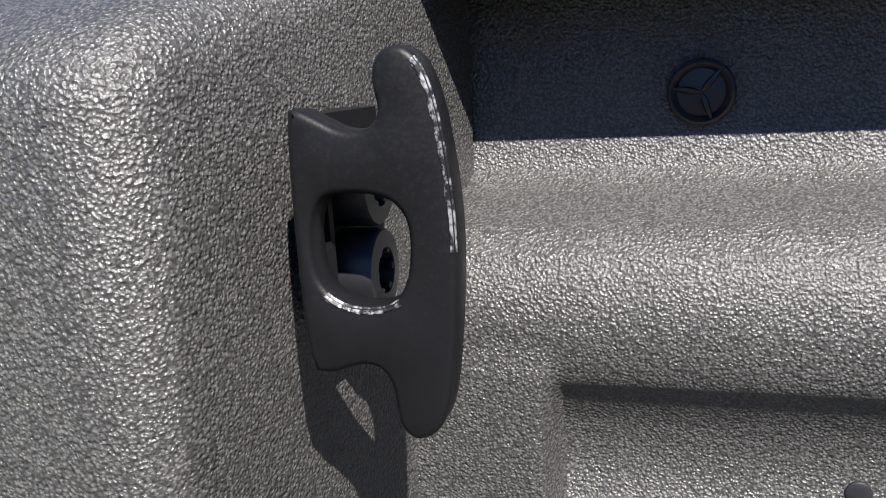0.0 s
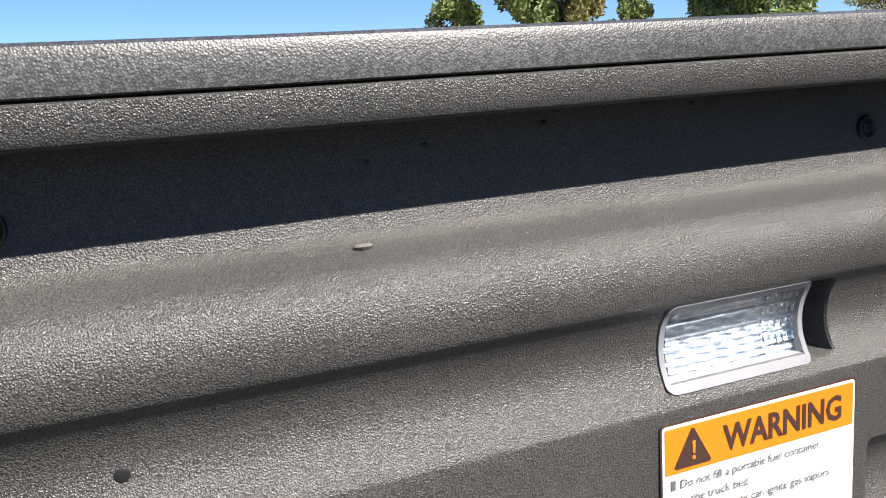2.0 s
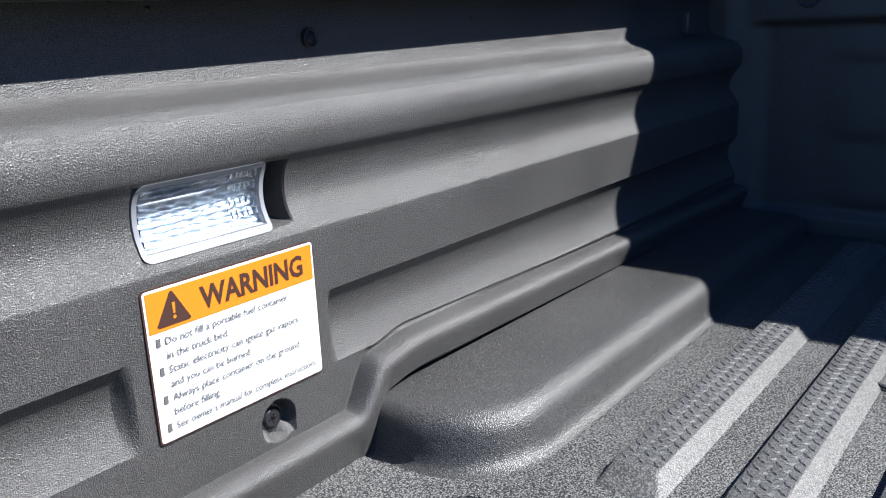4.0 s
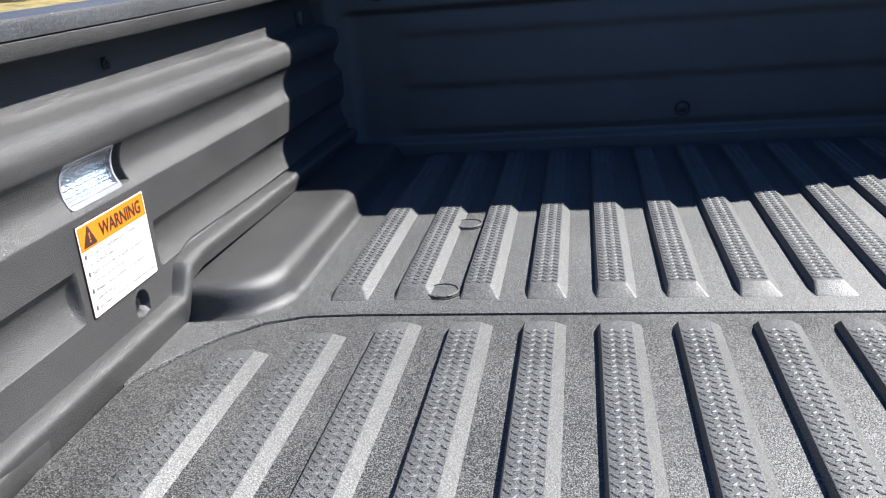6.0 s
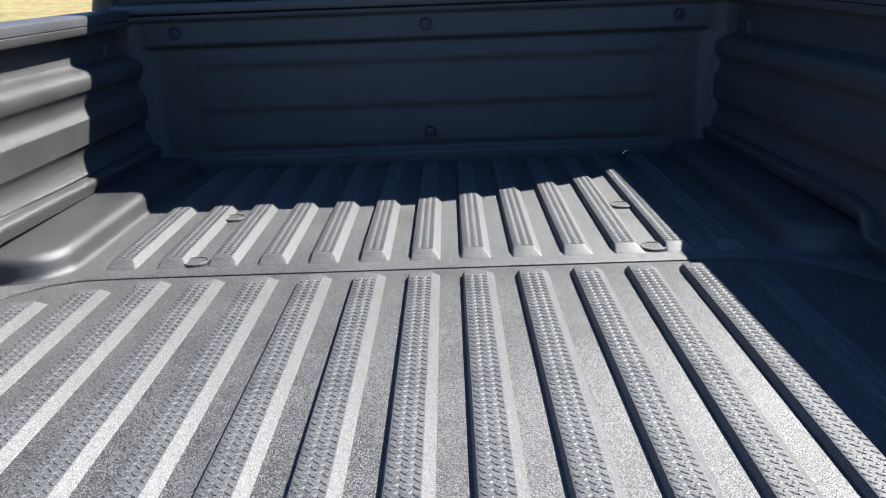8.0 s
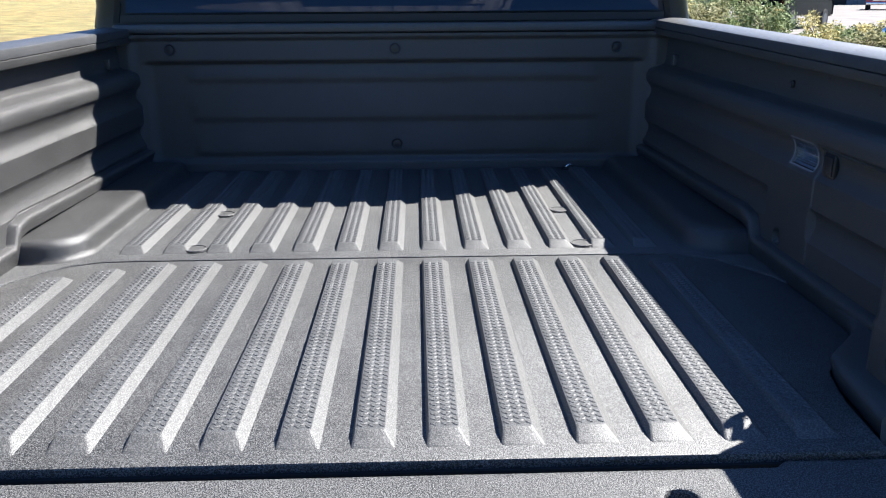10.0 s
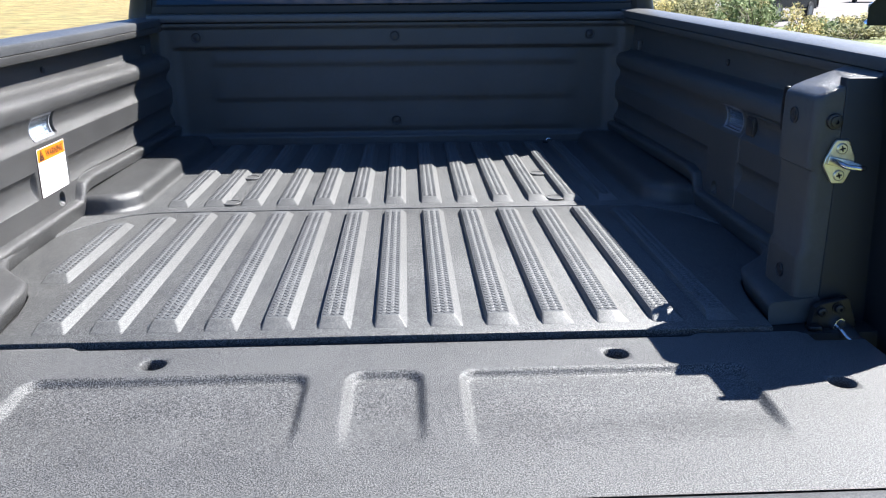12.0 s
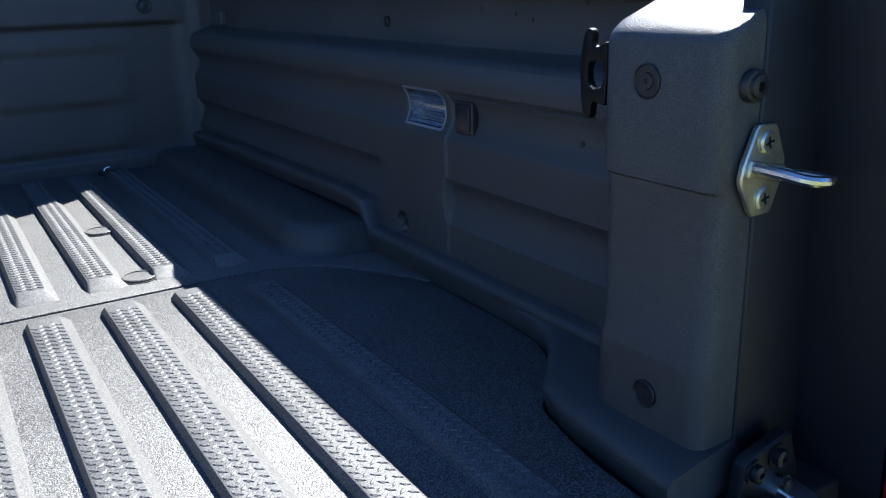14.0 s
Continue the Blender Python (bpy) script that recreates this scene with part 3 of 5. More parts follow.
def gate_height(x, y):
    h = 0.0
    for x0, x1, y1 in RECESSES:
        a, b = x0, x1 - (0.05 * (y1 - y) if x1 > 0.3 else 0.0)
        low = -0.306 if x1 - x0 < 0.2 else -0.45
        cx, cy, w, l, r = (a + b) / 2, (y1 + low) / 2, (b - a) / 2, (y1 - low) / 2, 0.022
        qx, qy = abs(x - cx) - w + r, abs(y - cy) - l + r
        gap = math.hypot(max(qx, 0), max(qy, 0)) + min(max(qx, qy), 0) - r
        h -= 0.0105 * smooth(0.0055, -0.006, gap) * (1 - smooth(-0.20, -0.318, y))
    h -= 0.004 * smooth(-0.006, 0.0, y)
    h -= 0.05 * smooth(0.641, 0.646, abs(x)) * smooth(-0.031, -0.026, y)
    return FLOOR - 0.001 + h


tailgate = thing("tailgate", "open speckled grey plastic-lined tailgate with shallow recesses", "tailgate")
gx = [-0.716 + 0.004 * i for i in range(359)]
gy = [-0.412 + 0.004 * i for i in range(104)]
holes_cells = []
for hx, hy in GATE_HOLES:
    i0 = round((hx + 0.716) / 0.004) - 6
    j0 = round((hy + 0.412) / 0.004) - 6
    holes_cells.append((i0, j0))
verts = [(x, y + 0.013 * smooth(-0.02, 0.0, y) * smooth(0.455, 0.475, abs(x)) * smooth(0.640, 0.625, abs(x)), gate_height(x, y)) for x in gx for y in gy]
ny = len(gy)
skip = {(i, j) for i0, j0 in holes_cells for i in range(i0, i0 + 12) for j in range(j0, j0 + 12)}
faces = [(i * ny + j, (i + 1) * ny + j, (i + 1) * ny + j + 1, i * ny + j + 1) for i in range(len(gx) - 1) for j in range(ny - 1) if (i, j) not in skip]
for i0, j0 in holes_cells:
    edge = [(i0 + k, j0) for k in range(12)] + [(i0 + 12, j0 + k) for k in range(12)] + [(i0 + 12 - k, j0 + 12) for k in range(12)] + [(i0, j0 + 12 - k) for k in range(12)]
    cx, cy = gx[i0 + 6], gy[j0 + 6]
    prev = [i * ny + j for i, j in edge]
    for r, z in ((0.0192, 0.0), (0.0178, -0.0015), (0.0174, -0.016), (0.0170, -0.030)):
        cur = []
        for i, j in edge:
            d = Vector((gx[i] - cx, gy[j] - cy)).normalized() * r
            cur.append(len(verts))
            verts.append((cx + d.x, cy + d.y, gate_height(cx, cy) + z))
        faces += [(prev[k], prev[(k + 1) % 48], cur[(k + 1) % 48], cur[k]) for k in range(48)]
        prev = cur
    faces.append(tuple(prev))
mesh_object("liner", verts, faces, GATE_PLASTIC, tailgate, smooth=50)
bm = bmesh.new()
box(bm, -0.716, 0.716, -0.470, -0.033, FLOOR - 0.075, FLOOR - 0.018, 0.006)
part("frame", bm, PAINT, tailgate, "painted tailgate shell")
for s in (-1, 1):
    bm = bmesh.new()
    box(bm, s * 0.715 - 0.003, s * 0.715 + 0.003, -0.414, -0.030, FLOOR - 0.03, FLOOR - 0.0015, 0.0015)
    part("edge", bm, PLASTIC, tailgate)
bm = bmesh.new()
loft(bm, [[(x, y, FLOOR + z) for y, z in ((-0.4155, -0.03), (-0.4155, -0.0015), (-0.418, 0.0), (-0.452, -0.001), (-0.470, -0.005), (-0.480, -0.015), (-0.482, -0.03))] for x in (-0.718, -0.4, 0, 0.4, 0.718)])
part("edge_trim", bm, RAIL_PLASTIC, tailgate, "smooth lighter grey trim strip on the outer edge")


def screw(name, parent, mat, m, r=0.007, depth=0.003, label=""):
    """A round head with a cross recess."""
    bm = bmesh.new()
    turned(bm, [(r, 0), (r, depth * 0.5), (r * 0.8, depth), (r * 0.35, depth), (r * 0.2, depth * 0.3), (0.0004, depth * 0.3)], 20, m)
    part(name, bm, mat, parent, label)
    for a in (0, 90):
        bm = bmesh.new()
        box(bm, -r * 0.55, r * 0.55, -r * 0.12, r * 0.12, depth * 0.8, depth * 1.04, 0.0001, m @ Matrix.Rotation(radians(a + 15), 4, "Z"))
        part("slot", bm, BLACK_STEEL, parent)


for hx, hy in GATE_HOLES:
    screw("bolt", tailgate, STEEL, Matrix.Translation((hx, hy - 0.003, FLOOR - 0.0300)), 0.0085, 0.004, "bolt head deep in a round hole")
for x in (-0.62, -0.21, 0.205, 0.62):
    bm = bmesh.new()
    turned(bm, [(0.0085, -0.002), (0.0085, 0.0006), (0.0065, 0.0008), (0.0062, -0.001), (0.0004, -0.001)], 20, Matrix.Translation((x, -0.428, FLOOR)))
    part("trim_screw", bm, BLACK_STEEL, tailgate)

# ---- tie-down hooks ----
HOOK = [(0.2076, 1.1955), (0.2076, 1.1445), (0.213, 1.1435), (0.219, 1.1460), (0.2235, 1.1455), (0.2258, 1.142), (0.2262, 1.137), (0.2268, 1.1328), (0.230, 1.1302), (0.2348, 1.1325),
        (0.2375, 1.139), (0.2395, 1.155), (0.2405, 1.171), (0.2398, 1.183), (0.2380, 1.196), (0.2355, 1.2035), (0.232, 1.2066), (0.2285, 1.2064), (0.226, 1.2040), (0.2256, 1.1995),
        (0.2268, 1.1952), (0.2245, 1.1917), (0.219, 1.1915), (0.2140, 1.1942), (0.2100, 1.1962)]
SLOT = [(0.2155, 1.1802), (0.2262, 1.1797), (0.2304, 1.1762), (0.2313, 1.171), (0.2302, 1.1625), (0.2265, 1.1578), (0.2170, 1.1578), (0.2118, 1.1622), (0.2108, 1.170), (0.2120, 1.1772)]


def round_off(pts, n=2):
    """Chaikin's corner cutting on a closed outline."""
    for _ in range(n):
        out = []
        for i, p in enumerate(pts):
            q = pts[(i + 1) % len(pts)]
            out += [(p[0] * 0.75 + q[0] * 0.25, p[1] * 0.75 + q[1] * 0.25), (p[0] * 0.25 + q[0] * 0.75, p[1] * 0.25 + q[1] * 0.75)]
        pts = out
    return pts


def grown(pts, k):
    """The outline moved outwards by k."""
    n, out = len(pts), []
    area = sum(pts[i - 1][0] * pts[i][1] - pts[i][0] * pts[i - 1][1] for i in range(n))
    for i in range(n):
        d = (Vector(pts[(i + 1) % n]) - Vector(pts[i - 1])).normalized()
        w = Vector((d.y, -d.x)) * (k if area > 0 else -k)
        out.append((pts[i][0] + w.x, pts[i][1] + w.y))
    return out


def tie_down_hook(s):
    hook = thing("tie_down_hook", "black cast tie-down hook with worn edges, bolted to the pillar", "hook", "tie-down hooks")
    X0, X1 = 0.6705, 0.6795
    outer, inner = round_off(HOOK), round_off(SLOT)
    bm = bmesh.new()
    rows = {}
    for key, pts, sign in (("o", outer, 1), ("i", inner, -1)):
        rows[key] = [[bm.verts.new((s * x, y, z)) for y, z in grown(pts, sign * k)] for x, k in ((X0, -0.0014), (X0 + 0.0004, -0.0005), (X0 + 0.0012, 0), (X1 - 0.002, 0), (X1 - 0.0006, -0.0008), (X1, -0.0022))]
        for a, b in zip(rows[key], rows[key][1:]):
            for i in range(len(a)):
                bm.faces.new((a[i], a[(i + 1) % len(a)], b[(i + 1) % len(a)], b[i]))
    for k in (0, -1):
        es = []
        for key in ("o", "i"):
            loop = rows[key][k]
            es += [bm.edges.get((loop[i], loop[(i + 1) % len(loop)])) for i in range(len(loop))]
        bmesh.ops.triangle_fill(bm, edges=es, use_beauty=True)
    part("plate", bm, HOOK_PLASTIC, hook, smooth=50)
    rnd = random.Random(5)
    for pts, sign, keep in ((outer, 1, lambda y, z: z > 1.168 and y > 0.2335), (inner, -1, lambda y, z: (z < 1.1612 and y < 0.228))):
        bm = bmesh.new()
        n = len(pts)
        a, b, c = grown(pts, sign * -0.0015), grown(pts, sign * -0.0010), grown(pts, sign * -0.0001)
        for i in range(n):
            j = (i + 1) % n
            if keep(*pts[i]) and keep(*pts[j]):
                w = [Vector(a[q]).lerp(Vector(b[q]), rnd.uniform(0.0, 0.9)) for q in (i, j)]
                vs_ = [bm.verts.new((s * (X0 + dx), p[0], p[1])) for dx, p in ((-0.00012, w[0]), (-0.00012, w[1]), (-0.0001, b[j]), (-0.0001, b[i]))]
                bm.faces.new(vs_)
                ws_ = [bm.verts.new((s * (X0 + dx), p[0], p[1])) for dx, p in ((-0.0001, b[i]), (-0.0001, b[j]), (0.0009, c[j]), (0.0009, c[i]))]
                bm.faces.new(ws_)
        part("worn_edge", bm, WORN, hook, "edge worn to bare metal")
    bm = bmesh.new()
    for z0, z1 in ((1.145, 1.194),):
        loft(bm, [[(s * x, y, z) for x, y in ((0.712, 0.2000), (0.6900, 0.2045), (0.6794, 0.2092), (0.6794, 0.2115), (0.6808, 0.2118), (0.688, 0.2072), (0.712, 0.2110), (0.714, 0.2040))] for z in (z0, z0 + 0.004, z1 - 0.004, z1)])
    part("bracket", bm, HOOK_PLASTIC, hook)
    for z in (1.159, 1.1785):
        mm = Matrix.Translation((s * 0.695, 0.2095, z)) @ Matrix.Rotation(radians(-90), 4, "X")
        bm = bmesh.new()
        turned(bm, [(0.0095, -0.002), (0.0095, 0.006), (0.009, 0.0075), (0.0052, 0.0078), (0.0046, 0.0025), (0.0005, 0.0025)], 24, mm)
        b = part("bolt", bm, PLUG_PLASTIC, hook, "black hex socket bolt")
        for i in range(6):
            bm = bmesh.new()
            box(bm, 0.0042, 0.0056, -0.0008, 0.0008, 0.0036, 0.0076, 0.0002, mm @ Matrix.Rotation(radians(60 * i), 4, "Z"))
            part("socket_tooth", bm, PLUG_PLASTIC, b)
    return hook


tie_down_hook(-1), tie_down_hook(1)

# ---- cargo lamps in the side walls ----
m, nodes, links, bsdf = node_material("clear_lens")
bsdf.inputs["Base Color"].default_value = (0.93, 0.95, 0.97, 1)
bsdf.inputs["Roughness"].default_value = 0.06
bsdf.inputs["Transmission Weight"].default_value = 1.0
bsdf.inputs["IOR"].default_value = 1.45
LENS = m
REFLECTOR = simple("silvered_reflector", (0.25, 0.30, 0.38), 0.42, 0.7, 0.35, 200)
LENS_RIM = simple("frosted_lens_rim", (0.21, 0.215, 0.235), 0.3, wear=0.08)


def cargo_lamp(s):
    """Clear lens hollowed across its height, prisms behind it in a silvered tray, frosted rim."""
    lamp = thing("cargo_lamp", "clear ribbed plastic cargo lamp set in the bed side", "lamp", "cargo lamps")
    y0, y1, z0, z1 = (0.6040, 0.7085, 1.0640, 1.1138) if s < 0 else (0.585, 0.681, 1.0655, 1.1170)
    def face(z):
        return float(np.interp(z, P_Z, P_D)) - 0.0010
    def swept(y, z):
        """Rounds off the corners, the rear ones most."""
        k = max(0.0, 1 - (z1 - z) / 0.009, 1 - (z - z0) / 0.005)
        along = min(1.0, max(0.0, (y - y0) / (y1 - y0)))
        return y + (1 - math.sqrt(max(0.0, 1 - k * k))) * (0.0075 * (1 - along) - 0.0045 * along)
    def slab(name, ya, yb, za, zb, d0, d1, mat, waves=0, label=""):
        N = 64 if waves else 14
        bm = bmesh.new()
        k = 40 if waves else 2
        front, back = [], []
        for i in range(N + 1):
            z = za + (zb - za) * i / N
            front.append([bm.verts.new((s * (face(z) + d0), swept(ya + (yb - ya) * j / k, z), z)) for j in range(k + 1)])
            back.append([bm.verts.new((s * (face(z) + d1 + (0.0006 * math.sin(z * waves) + 0.0009 * math.sin((ya + (yb - ya) * j / k) * 430 + 4 * math.sin(z * 310)) if waves else 0)), swept(ya + (yb - ya) * j / k, z), z)) for j in range(k + 1)])
        for g in (front, back):
            for i in range(N):
                for j in range(k):
                    bm.faces.new((g[i][j], g[i + 1][j], g[i + 1][j + 1], g[i][j + 1]))
        for i in range(N):
            bm.faces.new((front[i][0], back[i][0], back[i + 1][0], front[i + 1][0]))
            bm.faces.new((front[i][k], front[i + 1][k], back[i + 1][k], back[i][k]))
        for j in range(k):
            bm.faces.new((front[0][j], front[0][j + 1], back[0][j + 1], back[0][j]))
            bm.faces.new((front[N][j], back[N][j], back[N][j + 1], front[N][j + 1]))
        return part(name, bm, mat, lamp, label, 50)
    slab("lens", y0 + 0.003, y1 - 0.003, z0 + (0.005 if s < 0 else 0.003), z1 - 0.003, 0.0005, 0.0035, LENS, 0, "clear lens").visible_shadow = False
    slab("reflector", y0 + 0.002, y1 - 0.002, z0 + (0.004 if s < 0 else 0.002), z1 - 0.002, 0.012, 0.0085, REFLECTOR, 1500, "silvered fluted reflector")
    foot = 0.0050 if s < 0 else 0.0025
    slab("rim", y0, y1, z0, z0 + foot, 0.0, 0.016, LENS_RIM)
    slab("rim", y0, y1, z1 - 0.0035, z1, 0.0, 0.016, LENS_RIM)
    slab("rim", y0, y0 + 0.0035, z0 + foot, z1 - 0.0035, 0.0002, 0.016, LENS_RIM)
    slab("rim", y1 - 0.0035, y1, z0 + foot, z1 - 0.0035, 0.0002, 0.016, LENS_RIM)
    for i in range(5):
        z = z0 + 0.008 + i * 0.0080
        slab("prism", y0 + 0.006, y1 - 0.030, z, z + 0.0045, 0.0036, 0.0062, LENS).visible_shadow = False
    for i in range(4):
        for j in range(5):
            z, y = z0 + 0.012 + i * 0.0095, y1 - 0.027 + j * 0.0046
            slab("prism", y, y + 0.003, z, z + 0.006, 0.0036, 0.0062, LENS).visible_shadow = False
    return lamp


cargo_lamp(-1), cargo_lamp(1)

# ---- warning label on the left side ----
label_ob = thing("warning_label", "white and orange printed warning label stuck on the bed side", "label")
LX, LY0, LY1, LZ0, LZ1 = -0.7390, 0.5945, 0.7400, 0.9445, 1.0500


def flat(name, y0, y1, z0, z1, lift, mat, r=0.002, text_label=""):
    bm = bmesh.new()
    pts = rounded((y0 + y1) / 2, (z0 + z1) / 2, y1 - y0, z1 - z0, r, 4)
    loft(bm, [[(LX - 0.0012, y, z) for y, z in pts], [(LX + lift, y, z) for y, z in pts]])
    return part(name, bm, mat, label_ob, text_label)


flat("border", LY0, LY1, LZ0, LZ1, 0.0003, INK, 0.003)
flat("panel", LY0 + 0.0012, LY1 - 0.0012, LZ0 + 0.0012, LZ1 - 0.0012, 0.0006, WHITE, 0.0024, "white printed panel")
flat("header", LY0 + 0.0028, LY1 - 0.0028, LZ1 - 0.0295, LZ1 - 0.0028, 0.0009, ORANGE, 0.001, "orange header band")


def lettering(text, y, z, size, mat, lift=0.0012, width=None, bold=0.0):
    """Raised ink in the built-in font, its left end at y and its base line at z."""
    cu = bpy.data.curves.new("text", "FONT")
    cu.body, cu.size, cu.resolution_u, cu.offset = text, size, 2, bold
    tmp = bpy.data.objects.new("text", cu)
    me = bpy.data.meshes.new_from_object(tmp)
    bpy.data.objects.remove(tmp)
    xs_ = [v.co.x for v in me.vertices]
    k = width / (max(xs_) - min(xs_)) if width else 1.0
    x0 = min(xs_)
    for v in me.vertices:
        v.co = (LX + lift, y + (v.co.x - x0) * k, z + v.co.y)
    me.materials.append(mat)
    ob = new("lettering", me)
    ob.parent = label_ob
    return ob


lettering("WARNING", LY0 + 0.0425, LZ1 - 0.0235, 0.0215, INK, width=0.0905, bold=0.0006)
bm = bmesh.new()
tri = [(LY0 + 0.0088, LZ1 - 0.0258), (LY0 + 0.0100, LZ1 - 0.0270), (LY0 + 0.0330, LZ1 - 0.0270), (LY0 + 0.0342, LZ1 - 0.0258), (LY0 + 0.0226, LZ1 - 0.0052), (LY0 + 0.0215, LZ1 - 0.0047), (LY0 + 0.0204, LZ1 - 0.0052)]
loft(bm, [[(LX, y, z) for y, z in tri], [(LX + 0.0012, y, z) for y, z in tri]])
part("alert_triangle", bm, INK, label_ob, "dark alert triangle")
bm = bmesh.new()
mark = [(LY0 + 0.0213, LZ1 - 0.0195), (LY0 + 0.0227, LZ1 - 0.0195), (LY0 + 0.0231, LZ1 - 0.0125), (LY0 + 0.0209, LZ1 - 0.0125)]
loft(bm, [[(LX, y, z) for y, z in mark], [(LX + 0.0015, y, z) for y, z in mark]])
part("exclamation_stroke", bm, ORANGE, label_ob)
bm = bmesh.new()
dot = ring(LY0 + 0.022, LZ1 - 0.0222, 0.0012, 12)
loft(bm, [[(LX, y, z) for y, z in dot], [(LX + 0.0015, y, z) for y, z in dot]])
part("exclamation_dot", bm, ORANGE, label_ob)
LINES = [("Do not fill a portable fuel container", 1, 0.103), ("in the truck bed.", 0, 0.049), ("Static electricity can ignite gas vapors", 1, 0.111), ("and you can be burned.", 0, 0.066),
         ("Always place container on the ground", 1, 0.110), ("before filling.", 0, 0.037), ("See owner's manual for complete instructions", 1, 0.125)]
for i, (words, dotted, width) in enumerate(LINES):
    z = LZ1 - 0.0385 - i * 0.0098
    lettering(words, LY0 + 0.013, z, 0.0072, GREY_INK, width=width, bold=0.00003)
    if dotted:
        flat("bullet", LY0 + 0.0065, LY0 + 0.0095, z - 0.0004, z + 0.0052, 0.0011, GREY_INK, 0.0002)

# ---- fasteners and marks on the left side ----
push_plug((-wall_depth(0.285, 1.1905) + 0.0005, 0.285, 1.1905), "x+", 0.0098, "round black plug with three spokes in the bed side", True)
push_plug((wall_depth(0.285, 1.1905) - 0.0005, 0.285, 1.1905), "x-", 0.0098, "round black plug with three spokes in the bed side", True)
for s, ax in ((-1, "x+"), (1, "x-")):
    push_plug((s * (wall_depth(0.80, 1.195) - 0.0005), 0.80, 1.195), ax, 0.008, "small round black plug in the bed side")
    push_plug((s * (wall_depth(0.326, 1.0845) - 0.0002), 0.326, 1.0845), ax, 0.0034, "small black pin plug in the bed side")


def recessed_screw(s):
    ob = thing("recessed_screw", "cross-head screw deep in a round recess of the bed side", "screw", "recessed side screws", at=(s * 0.752, *SCREW))
    turn = Matrix.Rotation(radians(-90 * s), 4, "Y")
    bm = bmesh.new()
    turned(bm, [(0.0112, -0.003), (0.0112, 0.0012), (0.0104, 0.0022), (0.0090, 0.0022), (0.0086, 0.0012), (0.0005, 0.0012)], 28, turn)
    part("washer", bm, PLUG_PLASTIC, ob)
    screw("head", ob, PLUG_PLASTIC, Matrix.Translation((-s * 0.001, 0, 0)) @ turn, 0.0082, 0.0034)


recessed_screw(-1), recessed_screw(1)
chip = thing("bark_chip", "small pale chip of bark lying on the moulded ledge", "debris", at=(-0.772, 0.447, 1.1640))
bm = bmesh.new()
loft(bm, [[(x * 0.0028 * k, y * 0.0050 * k, z) for x, y in ring(0, 0, 1, 10)] for k, z in ((0.7, -0.001), (1.0, 0.0006), (0.8, 0.0016), (0.2, 0.002))])
part("flake", bm, simple("pale_bark", (0.11, 0.10, 0.09), 0.8, wear=0.3, scale=300), chip)
mote = thing("paper_scrap", "tiny white scrap lying by a rib end", "debris", at=(-0.105, 0.855, FLOOR + 0.001))
bm = bmesh.new()
loft(bm, [[(x, y, z) for x, y in rounded(0, 0, 0.012 * k, 0.006 * k, 0.001)] for k, z in ((1, 0), (0.95, 0.0012), (0.4, 0.004))])
part("scrap", bm, WHITE, mote)


# ---- socket cover beside the right lamp ----
socket = thing("outlet_cover", "small dark square outlet cover beside the cargo lamp", "outlet", at=(0.7475, 0.535, 1.088))
turn = Matrix.Rotation(radians(-90), 4, "Y")
bm = bmesh.new()
box(bm, -0.021, 0.021, -0.020, 0.020, -0.010, 0.004, 0.003, turn)
part("frame", bm, PLUG_PLASTIC, socket)
bm = bmesh.new()
box(bm, -0.016, 0.016, -0.015, 0.015, 0.003, 0.0065, 0.002, turn)
part("flap", bm, PLUG_PLASTIC, socket)

# small moulded pips in the shaded band
for s in (-1, 1):
    for y, z in ((0.366, 1.222), (0.457, 1.203), (0.489, 1.209), (0.56, 1.215), (0.66, 1.219), (1.02, 1.205)):
        bm = bmesh.new()
        turned(bm, [(0.0022, -0.001), (0.0020, 0.0006), (0.0012, 0.0013), (0.0002, 0.0015)], 10, Matrix.Translation((s * wall_depth(y, z), y, z)) @ Matrix.Rotation(radians(-90 * s), 4, "Y"))
        part("pip", bm, PLUG_PLASTIC, wall_left if s < 0 else wall_right)

